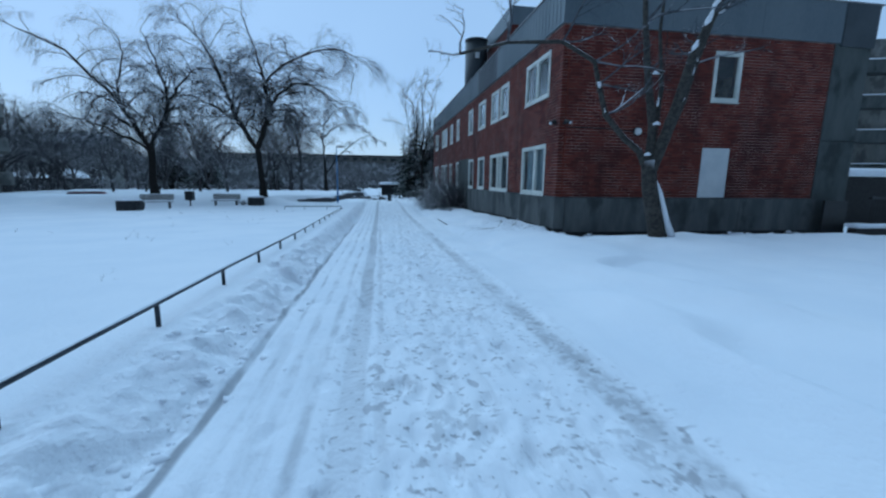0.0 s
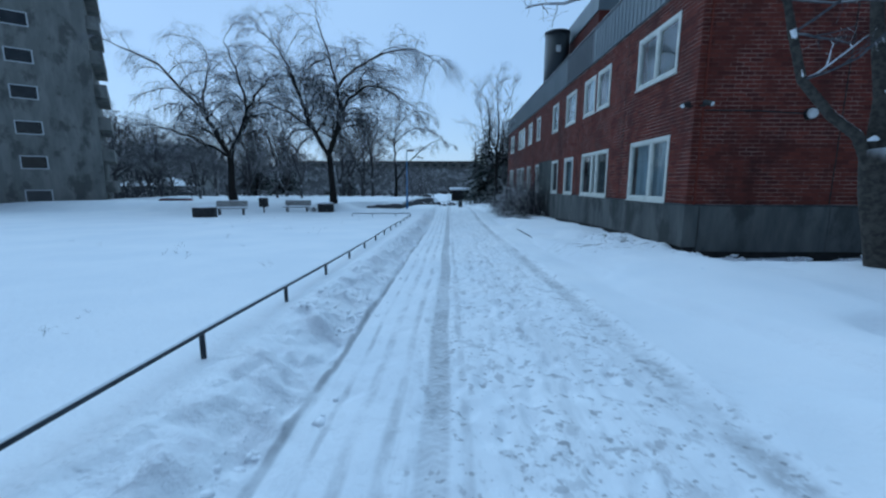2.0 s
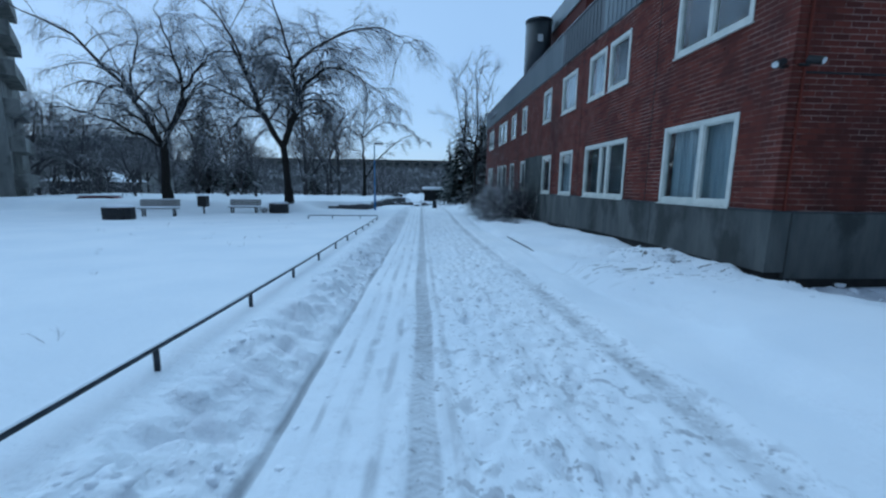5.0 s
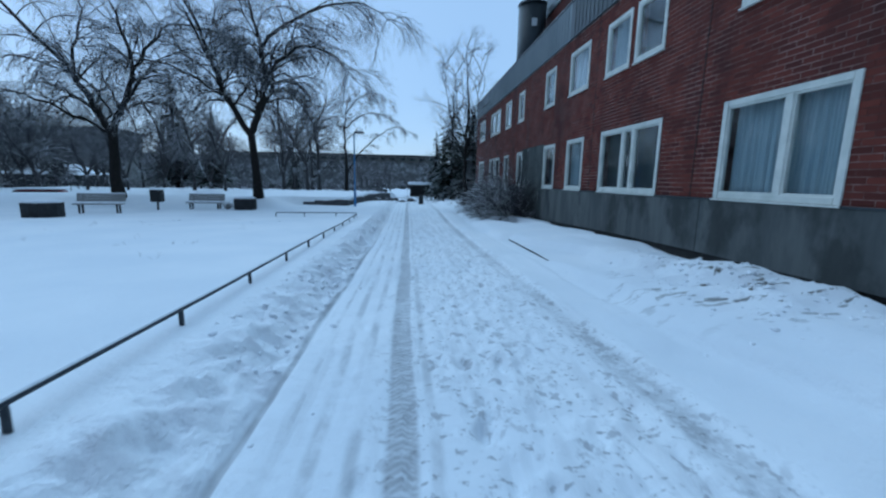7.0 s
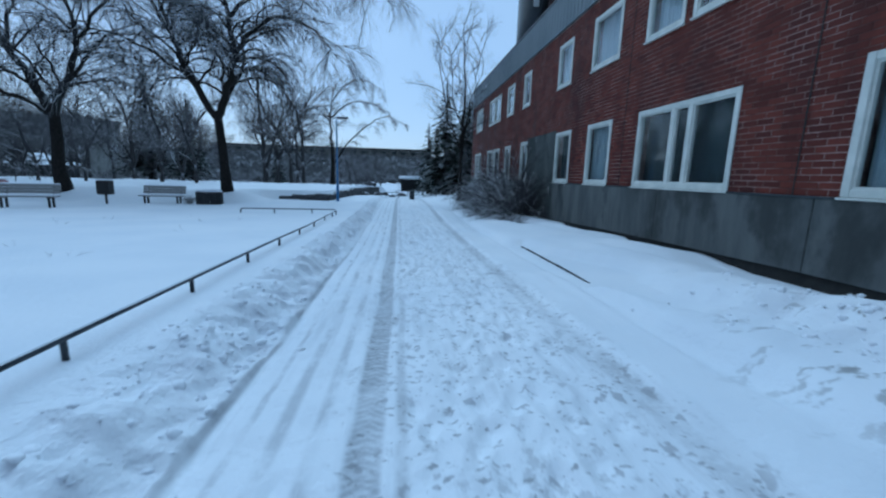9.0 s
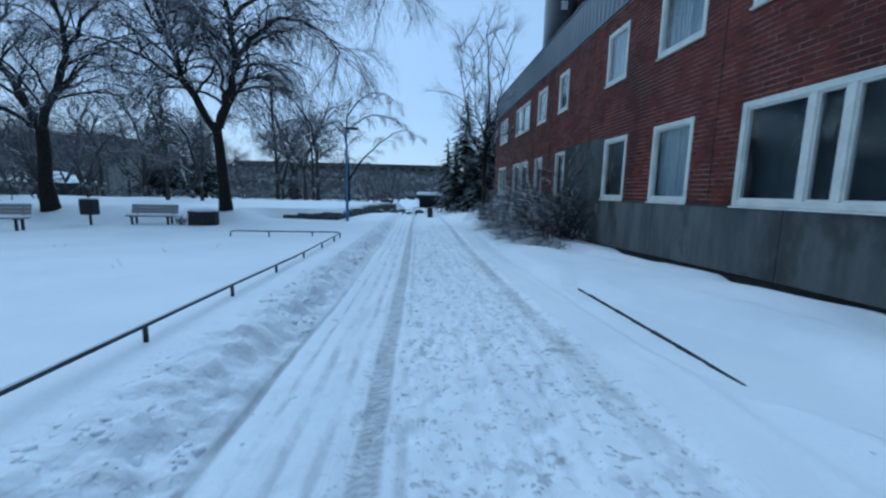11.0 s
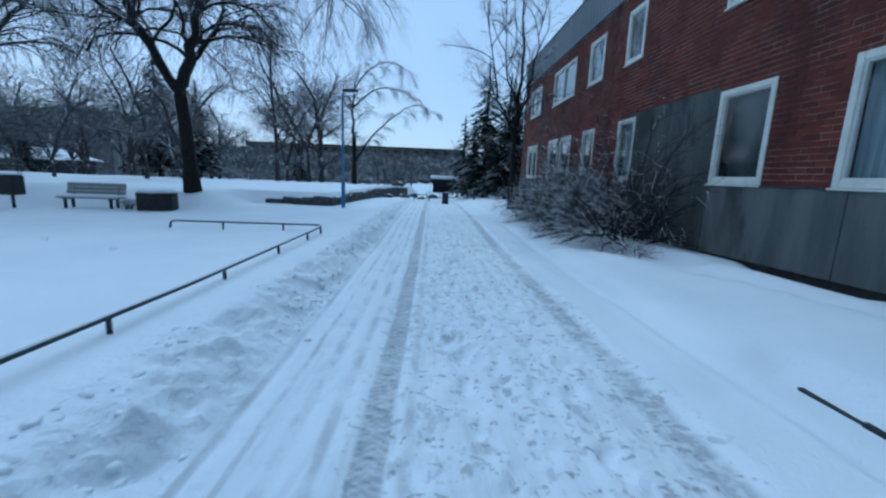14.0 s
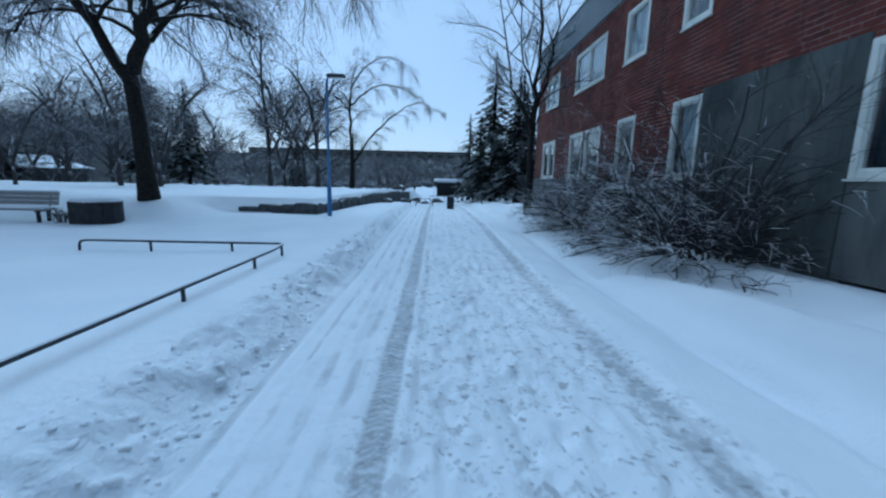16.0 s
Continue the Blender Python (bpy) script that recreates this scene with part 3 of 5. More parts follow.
part("pier", g, "panel", building, "grey concrete corner pier")
# fascia in sheet-metal lengths with standing ribs, a cap and a snowy roof
for i, (a, b) in enumerate(((SY - 0.06, 20.6), (20.6, 24.6), (24.6, END_Y + 0.05))):
    g = Geo()
    g.box(WX - 0.06, a, EAVE, WX + 0.3, b - 0.006, TOP)
    q = a + 0.3
    while q < b - 0.1:
        g.box(WX - 0.075, q, EAVE + 0.01, WX - 0.055, q + 0.025, TOP - 0.02)
        q += 0.3
    part("fascia", g, "fascia_dark" if i == 1 else "fascia", building, "ribbed grey sheet-metal fascia")
g = Geo()
q = WX + 0.3
while q < 16.0:
    g.box(q, SY - 0.06, EAVE - 0.02, min(q + 3.4, 16.1) - 0.008, SY + 0.3, TOP)
    q += 3.4
part("fascia", g, "fascia", building, "grey sheet-metal fascia over the gable")
g = Geo()
g.box(16.1, SY - 0.09, EAVE - 0.12, EAST_X + 0.05, SY + 0.3, TOP + 0.02, 0.01)
part("fascia", g, "fascia_dark", building, "dark sheet-metal corner fascia")
g = Geo()
g.box(WX - 0.10, SY - 0.10, TOP, WX + 0.32, END_Y + 0.08, TOP + 0.05, 0.01)
g.box(WX + 0.32, SY - 0.10, TOP + 0.001, EAST_X + 0.2, SY + 0.32, TOP + 0.051, 0.01)
part("coping", g, "roof", building, "metal coping dusted with snow")
g = Geo()
g.box(WX + 0.3, SY + 0.3, 6.66, EAST_X, END_Y, 7.0)
part("roof", g, "roof", building, "flat roof under snow")
g = Geo()
g.box(WX - 0.07, SY - 0.07, TOP + 0.05, WX + 0.30, END_Y, TOP + 0.10, 0.02)
part("snow", g, "snow", building, "line of snow along the roof edge")
for q in (17.25, 22.25, 32.4, 40.2):
    g = Geo()
    g.box(WX - 0.004, q, SILL, WX + 0.012, q + 0.022, EAVE)
    part("expansion_joint", g, "base", building, "dark vertical expansion joint")
g = Geo()
g.box(9.35, SY - 0.004, SILL, 9.375, SY + 0.012, EAVE - 0.03)
part("expansion_joint", g, "base", building, "dark vertical expansion joint")
g = Geo()
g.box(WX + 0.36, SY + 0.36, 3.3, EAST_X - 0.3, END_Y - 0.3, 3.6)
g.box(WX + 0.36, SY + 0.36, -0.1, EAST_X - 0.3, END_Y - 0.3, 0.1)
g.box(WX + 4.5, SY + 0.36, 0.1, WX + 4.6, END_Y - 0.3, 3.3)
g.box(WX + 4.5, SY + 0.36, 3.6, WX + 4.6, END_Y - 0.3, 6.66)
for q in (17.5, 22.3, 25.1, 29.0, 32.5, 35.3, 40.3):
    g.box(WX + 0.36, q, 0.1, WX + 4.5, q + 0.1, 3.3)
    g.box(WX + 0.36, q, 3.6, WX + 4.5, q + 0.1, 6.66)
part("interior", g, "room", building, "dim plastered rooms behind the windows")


def window(u0, u1, z0, z1, bars, curtain, south=False):
    """A white timber window; u runs along its wall."""
    face = SY if south else WX

    def bx(q, ua, da, za, ub, db, zb, bev=0.0):
        if south:
            q.box(ua, face + da, za, ub, face + db, zb, bev)
        else:
            q.box(face + da, ua, za, face + db, ub, zb, bev)
    w = 0.11
    win = tagged(new("window"), "white-framed window")
    win.parent = building
    cuts = [u0 + w] + [u0 + (u1 - u0) * k for k in bars] + [u1 - w]
    members = [("jamb", u0, z0, u0 + w, z1), ("jamb", u1 - w, z0, u1, z1), ("head", u0 + w, z1 - w, u1 - w, z1), ("bottom_rail", u0 + w, z0, u1 - w, z0 + w)]
    members += [("mullion", k - 0.065, z0 + w, k + 0.065, z1 - w) for k in cuts[1:-1]]
    for nm, ua, za, ub, zb in members:
        q = Geo()
        bx(q, ua, -0.02 if nm == "jamb" else -0.017, za, ub, 0.10, zb, 0.008)
        part(nm, q, "white", win)
    q = Geo()
    bx(q, u0 - 0.02, -0.06, z0 - 0.035, u1 + 0.02, 0.02, z0 - 0.004, 0.006)
    part("sill", q, "white", win)
    edges = [cuts[0]] + [c for k in cuts[1:-1] for c in (k - 0.065, k + 0.065)] + [cuts[-1]]
    for a, b in zip(edges[::2], edges[1::2]):
        q = Geo()
        for f0, f1, f2, f3 in ((a, a + 0.035, z0 + w, z1 - w), (b - 0.035, b, z0 + w, z1 - w), (a + 0.035, b - 0.035, z0 + w, z0 + w + 0.035), (a + 0.035, b - 0.035, z1 - w - 0.035, z1 - w)):
            bx(q, f0, 0.01, f2, f1, 0.08, f3)
        part("sash", q, "white", win)
        q = Geo()
        bx(q, a + 0.03, 0.045, z0 + w + 0.03, b - 0.03, 0.05, z1 - w - 0.03)
        pane = part("pane", q, "glass", win, "reflecting glass pane")
        pane.visible_shadow = False
    if curtain:
        q = Geo()
        n, last = int((u1 - u0 - 0.2) / 0.02), None
        for i in range(n + 1):
            u = u0 + 0.1 + i * 0.02
            d = 0.20 + 0.025 * math.sin(u * 31) + 0.012 * math.sin(u * 77 + 1)
            p = ((u, face + d) if south else (face + d, u))
            if last:
                q.quad((*last, z0 + 0.05), (*p, z0 + 0.05), (*p, z1 - 0.05), (*last, z1 - 0.05))
            last = p
        part("curtain", q, "curtain", win, "pale drawn curtain", True)
    elif not south:
        q = Geo()
        bx(q, u0 + 0.06, 0.26, z0 + 0.05, u1 - 0.06, 0.275, z1 - 0.05)
        part("blind", q, "blind", win, "dark blue-green blind lowered behind the glass")


for a, b, bars, cur in LOWER:
    window(a, b, SILL, HEAD, bars, cur)
for a, b, bars, cur in UPPER:
    window(a, b, SILL2, HEAD2, bars, cur)
window(11.24, 12.31, 4.28, 5.93, (), 0, True)
g = Geo()
g.box(11.15, SY - 0.01, 0.985, 12.23, SY + 0.05, 2.725, 0.01)
part("hatch", g, "board", building, "pale boarded-up opening")

# the tall part of the building behind, its chimney
tower = thing("tall_building", "taller brick block with grey fascia rising behind the roof", "building")
g = Geo()
g.box(12.2, 39.5, 6.9, 30, 49.0, 15.9)
part("wall", g, "brick", tower)
g = Geo()
g.box(12.1, 39.4, 15.9, 30.1, 49.1, 17.5, 0.02)
part("fascia", g, "fascia", tower)
for q in (41.3, 44.6):
    g = Geo()
    g.box(12.17, q, 13.0, 12.26, q + 1.3, 14.7)
    win = part("window", g, "white", tower)
    g = Geo()
    g.box(12.15, q + 0.12, 13.12, 12.2, q + 1.18, 14.58)
    part("pane", g, "darkglass", win)
chimney = thing("chimney", "broad dark round sheet-metal chimney with a small hatch", "chimney")
g = Geo()
g.tube([(10.7, 47.2, 6.9), (10.7, 47.2, 16.6)], 1.22, 32)
part("shaft", g, "chimney", chimney, smooth=True)
g = Geo()
g.tube([(10.7, 47.2, 16.55), (10.7, 47.2, 16.75)], 1.27, 32)
part("rim", g, "chimney", chimney)
g = Geo()
g.box(10.35, 45.93, 14.6, 10.8, 46.02, 15.2, 0.01)
part("hatch", g, "board", chimney, "small pale hatch")
g = Geo()
g.box(9.3, 45.35, 3, 14, 49, 9.0)
part("base", g, "panel", chimney)

# wall lamp, cameras at the corner, cable
wall_lamp = thing("wall_lamp", "round white bulkhead lamp on the brick gable", "lamp")
g = Geo()
g.tube([(8.57, SY + 0.01, 3.2), (8.57, SY - 0.06, 3.2)], 0.15, 18)
part("housing", g, "black", wall_lamp)
g = Geo()
g.tube([(8.57, SY - 0.05, 3.2), (8.57, SY - 0.12, 3.2), (8.57, SY - 0.15, 3.2)], [0.125, 0.11, 0.05], 18)
part("diffuser", g, "lampglass", wall_lamp, "white frosted cover", True)
for nm, x0, y0, dx, dy in (("security_camera", WX - 0.03, SY + 0.10, -0.24, -0.10), ("security_camera", WX + 0.12, SY - 0.03, 0.10, -0.24)):
    cctv = thing(nm, "small dark security camera on a wall bracket", "camera", "cameras at the corner")
    g = Geo()
    g.tube([(x0 + 0.05 * (dx < 0), y0 + 0.05 * (dx > 0), 3.4), (x0 + dx * 0.45, y0 + dy * 0.45, 3.36)], 0.025, 8)
    part("bracket", g, "black", cctv)
    g = Geo()
    g.tube([(x0 + dx * 0.35, y0 + dy * 0.35, 3.45), (x0 + dx * 1.15, y0 + dy * 1.15, 3.38)], 0.065, 12)
    part("housing", g, "black", cctv)
    g = Geo()
    g.tube([(x0 + dx * 1.15, y0 + dy * 1.15, 3.38), (x0 + dx * 1.2, y0 + dy * 1.2, 3.376)], 0.05, 12)
    part("lens", g, "lampglass", cctv)
cable = thing("cable", "dark cable conduit running across the brick gable", "cable")
g = Geo()
g.tube([(6.0, SY - 0.012, 3.28), (7.3, SY - 0.012, 3.27), (8.5, SY - 0.012, 3.2)], 0.018, 6)
part("conduit", g, "black", cable)
g = Geo()
g.tube([(5.98, SY - 0.012, 6.4), (5.98, SY - 0.012, 0.98)], 0.022, 6)
part("downpipe", g, "brick", cable, "thin red-painted pipe")

# area steps east of the gable
g = Geo()
wellwall = thing("area_wall", "low dark concrete wall topped with snow", "wall")
g.box(16.6, SY - 1.2, -1.4, 27, SY - 0.9, -0.02, 0.01)
part("parapet", g, "base", wellwall)
g = Geo()
g.box(16.55, SY - 1.25, -0.02, 27, SY - 0.85, 0.12, 0.05)
part("snow", g, "snow", wellwall, "rounded snow cap")
gate = thing("metal_fence", "dark metal railing with vertical bars", "fence")
for i in range(40):
    g = Geo()
    g.tube([(18.2 + i * 0.14, SY - 0.4, -0.4), (18.2 + i * 0.14, SY - 0.4, 1.0)], 0.012, 4)
    part("bar", g, "black", gate)
g = Geo()
g.box(18.1, SY - 0.45, 0.98, 24, SY - 0.35, 1.06)
part("rail", g, "black", gate)
g = Geo()
g.box(15.98, SY - 0.5, -0.6, 17.0, SY - 0.42, 0.92)
part("panel", g, "black", gate, "dark solid panel")
beyond = thing("apartment_block", "grey apartment block with stacked balconies beyond the gable", "building", "", pose(34, 33, -1.5, 0, 0, -20))
g = Geo()
g.box(0, 0, -2, 34, 14, 15)
part("wall", g, "block", beyond)
for i in range(5):
    for j in range(6):
        g = Geo()
        x, z = 1.0 + j * 5.4, 0.9 + i * 2.8
        g.box(x, -1.1, z, x + 3.2, 0.02, z + 1.05, 0.03)
        bal = part("balcony", g, "panel", beyond, "balcony with a snowy ledge")
        g = Geo()
        g.box(x - 0.03, -1.15, z + 1.05, x + 3.23, -0.95, z + 1.13, 0.03)
        part("snow", g, "snow", bal)
        g = Geo()
        g.box(x + 3.5, -0.02, z + 0.2, x + 4.9, 0.04, z + 1.6)
        part("window", g, "darkglass", beyond)
store = thing("outbuilding", "low dark outbuilding with snow on its roof", "building")
g = Geo()
g.box(23, 21, -1, 40, 30, 2.0)
part("wall", g, "base", store)
g = Geo()
g.box(22.6, 20.6, 2.0, 40.4, 30.4, 2.5, 0.15)
part("roof", g, "snow", store)


# ---- railing along the lawn ----
railing = thing("low_railing", "low galvanised tube railing on short posts in the snow", "railing")
RY = [-4.5, -2.8, -1.1, 0.6, 2.35, 4.05, 5.78, 7.55, 9.3, 11.05, 12.75, 14.5, 16.3, 18.1, 19.92, 21.75, 23.66, 25.6, 27.4]
g = Geo()
line = [(RAIL_X(q), q, RAIL_Z(q)) for q in np.arange(-6, 28.7, 0.6)]
corner = [(-2.71, 28.68, -0.375), (-2.76, 28.78, -0.38), (-2.86, 28.82, -0.38), (-4.5, 28.85, -0.39), (-6.38, 28.9, -0.40), (-6.48, 28.9, -0.42), (-6.52, 28.9, -0.48), (-6.53, 28.9, -0.75)]
g.tube(line + corner, 0.024, 10)
part("rail", g, "steel", railing, "long bent tube handrail", True)
g = Geo()
g.tube([(x, y, z + 0.015) for x, y, z in line + corner[:5]], 0.017, 8)
part("snow", g, "snow", railing, "thin strip of snow lying on the rail", True)
for px, py in [(RAIL_X(q), q) for q in RY] + [(-2.70, 28.6), (-3.7, 28.84), (-5.2, 28.87)]:
    g = Geo()
    pz = RAIL_Z(min(py, 28.8))
    g.box(px - 0.02, py - 0.012, pz - 0.55, px + 0.02, py + 0.012, pz - 0.01, 0.003)
    part("post", g, "steel", railing, "flat steel post")

# board edging that shows above the snow by the lawn
edging = thing("edging_board", "dark timber edging board poking out of the snow", "edging")
for i in range(8):
    g = Geo()
    y0 = 17.55 + i * 0.49
    x0 = 2.85 + 0.012 * i
    zz = ground_at(x0, y0 + 0.24) + 0.02 + (0.012, 0.022, 0.026, 0.022, 0.026, 0.024, 0.026, 0.016)[i]
    g.box(x0 - 0.022, y0, zz - 0.25, x0 + 0.022, y0 + 0.485, zz, 0.008)
    part("board", g, "darkwood", edging)


# ---- trees ----
def branch(geos, p, d, length, r, level, spec, rng):
    """Grow one limb with its side shoots. spec holds a row for each level: segments, sides, shoots, length ratio, spread, droop."""
    seg, sides, kids, ratio, spread, droop = spec[level]
    pts, dirs, radii = [p.copy()], [d.copy()], [r]
    tip = 0.45 if level < len(spec) - 1 else 0.5
    for i in range(seg):
        wig = 0.30 if level == 0 else 0.24 + 0.03 * level
        d = (d + Vector((rng.gauss(0, wig), rng.gauss(0, wig), rng.gauss(0, wig * 0.7))) * 0.6 + Vector((0, 0, -droop * (i + 1) / seg))).normalized()
        p = p + d * (length / seg)
        pts.append(p.copy())
        dirs.append(d.copy())
        radii.append(r * (1 - (1 - tip) * (i + 1) / seg))
    geos[min(level, len(geos) - 1)].tube(pts, radii, sides, level < 1)
    if level + 1 >= len(spec):
        return
    for k in range(kids):
        s = 0.28 + 0.72 * (k + rng.random() * 0.8) / kids
        s = min(s, 0.999)
        i = min(int(s * seg), seg - 1)
        f = s * seg - i
        q = pts[i].lerp(pts[i + 1], f)
        side = dirs[i].orthogonal().normalized()
        side.rotate(Matrix.Rotation(rng.uniform(0, 6.283), 3, dirs[i]))
        if level == 0:
            side.z = abs(side.z) * 0.5
        nd = (dirs[i] * (1 - spread) + side * spread).normalized()
        branch(geos, q, nd, length * ratio * rng.uniform(0.7, 1.2) * (1.15 - 0.45 * s), radii[i] * rng.uniform(0.42, 0.6), level + 1, spec, rng)


FAR = [(6, 5, 10, 0.5, 0.5, 0.03), (4, 3, 9, 0.5, 0.55, 0.15), (3, 3, 7, 0.6, 0.6, 0.3), (2, 3, 0, 0, 0, 0.3)]


def tree(name, label, base, stems, trunk, spec, seed, mats=("bark", "twig"), group="", r0=0.3):
    """trunk: points of the bole; stems: main limbs as (direction, length, radius)."""
    rng = random.Random(seed)
    th = thing(name, label, "tree", group, pose(*base))
    bole, crown = Geo(), Geo()
    n = len(trunk) - 1
    bole.tube([(trunk[0][0], trunk[0][1], -0.5)] + trunk, [r0 * 1.6, r0 * 1.3] + [r0 * (1 - 0.22 * (i + 1) / n) * (0.72 if i == n - 1 else 1) for i in range(n)], 12)
    for d, length, r in stems:
        branch([bole, crown], Vector(trunk[-1]) - Vector((0, 0, 0.3)), Vector(d).normalized(), length, r, 0, spec, rng)
    part("trunk", bole, mats[0], th, "", True)
    part("crown", crown, mats[1], th, "bare drooping twigs edged with snow")
    return th


def limb_tree(label, base, trunk, r0, limbs, spec, seed, name="weeping_tree", group="weeping trees", shoot=(2.4, 4.3), per=1.5, first=0.18):
    """A tree whose main boughs follow given lines; drooping shoots grow along them. limbs: (points, radius)."""
    rng = random.Random(seed)
    th = thing(name, label, "tree", group, pose(*base))
    bole, crown = Geo(), Geo()
    n = len(trunk) - 1
    bole.tube([(trunk[0][0], trunk[0][1], -0.5)] + trunk, [r0 * 1.7, r0 * 1.3] + [r0 * (1 - 0.2 * (i + 1) / n) for i in range(n)], 12)
    for pts, r in limbs:
        pts = [Vector(p) for p in pts]
        line = []
        for i in range(len(pts) - 1):
            p0, p1, p2, p3 = pts[max(i - 1, 0)], pts[i], pts[i + 1], pts[min(i + 2, len(pts) - 1)]
            for k in range(4):
                u = k / 4
                q = 0.5 * (2 * p1 + (p2 - p0) * u + (2 * p0 - 5 * p1 + 4 * p2 - p3) * u * u + (3 * p1 - p0 - 3 * p2 + p3) * u ** 3)
                line.append(q + Vector((rng.gauss(0, 0.05), rng.gauss(0, 0.09), rng.gauss(0, 0.05))))
        line.append(pts[-1])
        m = len(line) - 1
        radii = [r * (1 - 0.86 * i / m) for i in range(m + 1)]
        bole.tube(line, radii, 8)
        for i in range(int(m * first), m + 1):
            for _ in range(int(per + rng.random())):
                d = (line[min(i + 1, m)] - line[max(i - 1, 0)]).normalized()
                a = rng.uniform(0, 6.283)
                side = Vector((math.cos(a), math.sin(a), rng.uniform(-0.1, 0.7))).normalized()
                nd = (d * 0.55 + side * 0.6).normalized()
                branch([bole, crown, crown], line[i], nd, rng.uniform(*shoot) * (1.1 - 0.35 * i / m), max(radii[i] * 0.4, 0.022), 0, spec, rng)
    part("trunk", bole, "bark", th, "", True)
    part("crown", crown, "twig", th, "bare drooping twigs edged with snow")
    return th


W_LABEL = "large bare weeping tree with frosted hanging twigs"
HANG = [(7, 5, 10, 0.52, 0.5, 0.36), (5, 3, 9, 0.72, 0.6, 0.6), (5, 3, 0, 0, 0, 0.8)]
limb_tree(W_LABEL, (-17.2, 34.6, -0.12), [(0, 0, 0), (-0.12, 0, 1.2), (-0.06, 0.05, 2.4), (0.0, 0, 3.9)], 0.29, [
    ([(0, 0, 3.6), (-1.2, 0.2, 5.5), (-2.3, 0.3, 7.4), (-5.2, 0.2, 10.4), (-8.4, 0, 12.0)], 0.22),
    ([(0, 0, 3.6), (0.9, -0.2, 5.4), (1.6, -0.3, 7.2), (1.2, -0.2, 9.3), (0.1, 0, 12.0)], 0.19),
    ([(1.5, -0.3, 6.9), (2.9, -0.5, 8.6), (4.3, -0.6, 9.5), (5.7, -0.5, 9.2)], 0.10),
    ([(0, 0, 3.7), (-1.7, -0.4, 4.6), (-3.8, -0.8, 5.6), (-6.0, -1.0, 5.9)], 0.13),
    ([(-1.7, 0.25, 6.4), (-2.6, 1.4, 8.6), (-2.4, 2.2, 11.0), (-3.0, 2.6, 12.6)], 0.11),
    ([(0.5, 0, 4.8), (0.4, 1.8, 6.6), (1.2, 3.2, 8.6), (2.0, 4.2, 9.4)], 0.11)], HANG, 11)
limb_tree(W_LABEL, (-9.45, 35.1, -0.06), [(0, 0, 0), (-0.05, 0, 1.2), (-0.14, 0.05, 2.4), (-0.25, 0, 4.1)], 0.26, [
    ([(-0.25, 0, 3.8), (-1.5, 0, 5.8), (-2.0, 0.1, 7.2), (-2.6, 0.1, 9.0), (-3.8, 0.2, 11.6), (-5.4, 0.1, 13.2)], 0.19),
    ([(-0.25, 0, 3.8), (0.3, 0, 5.4), (0.75, 0, 7.2), (0.5, 0.1, 8.9), (0.1, 0.1, 10.8), (-0.8, 0, 13.8)], 0.23),
    ([(0.7, 0, 6.9), (1.9, -0.3, 8.2), (3.6, -0.6, 8.8), (5.0, -0.6, 8.3), (5.9, -0.5, 7.2)], 0.13),
    ([(-1.4, 0, 5.7), (-2.8, -0.3, 6.7), (-4.6, -0.5, 7.5), (-6.2, -0.6, 7.3)], 0.10),
    ([(0.55, 0, 8.6), (1.8, 0.8, 10.4), (4.0, 1.2, 11.6), (6.4, 1.4, 11.9), (8.2, 1.4, 11.0)], 0.12),
    ([(0.1, 0.1, 4.9), (0.6, 1.8, 6.8), (0.2, 3.0, 9.0), (0.6, 3.8, 10.4)], 0.12),
    ([(-1.9, 0, 6.9), (-2.2, -1.6, 8.8), (-2.9, -2.4, 10.2)], 0.10)], HANG, 23)
limb_tree("smaller bare weeping tree with one long leaning bough", (-7.6, 59.0, -0.3), [(0, 0, 0), (0.05, 0, 2.0), (0, 0.05, 5.0)], 0.21, [
    ([(0, 0, 4.8), (-0.1, 0, 7.0), (0.1, 0.1, 9.2), (0.5, 0, 11.2)], 0.13),
    ([(0, 0, 7.2), (1.8, 0.2, 8.9), (4.0, 0.3, 9.1), (6.0, 0.2, 8.0)], 0.09),
    ([(0.1, 0, 9.0), (1.7, -0.4, 10.8), (3.8, -0.6, 11.2), (5.3, -0.6, 10.4)], 0.07),
    ([(-0.1, 0, 6.6), (-1.4, 0.2, 8.2), (-2.6, 0.2, 8.0)], 0.07),
    ([(0.05, 0, 2.2), (1.8, -0.4, 4.6), (3.8, -0.6, 6.5), (6.0, -0.7, 7.6), (7.5, -0.7, 6.9)], 0.10)], HANG, 5, shoot=(1.2, 2.4), per=1.0)
UPSWEPT = [(5, 4, 9, 0.5, 0.45, 0.0), (4, 3, 6, 0.55, 0.5, 0.08), (3, 3, 0, 0, 0, 0.15)]
limb_tree("tall slender bare tree beside the brick building", (3.66, 37.4, -0.45), [(0, 0, 0), (0.02, 0, 1.5), (-0.02, 0, 3.0)], 0.13, [
    ([(-0.02, 0, 2.8), (0.05, 0, 5.0), (0.1, 0, 7.5), (0.0, 0, 10.5)], 0.11),
    ([(0, 0, 3.0), (-0.7, 0.1, 4.8), (-1.2, 0.2, 7.0), (-1.5, 0.2, 9.3)], 0.06),
    ([(0, 0, 3.6), (0.5, -0.1, 5.4), (0.8, -0.1, 7.4), (1.0, 0, 9.6)], 0.06),
    ([(0.03, 0, 4.4), (-0.6, -0.5, 6.0), (-0.9, -0.8, 8.4)], 0.05)], UPSWEPT, 31, "slender_tree", "", (1.3, 2.6), 1.3, 0.1)

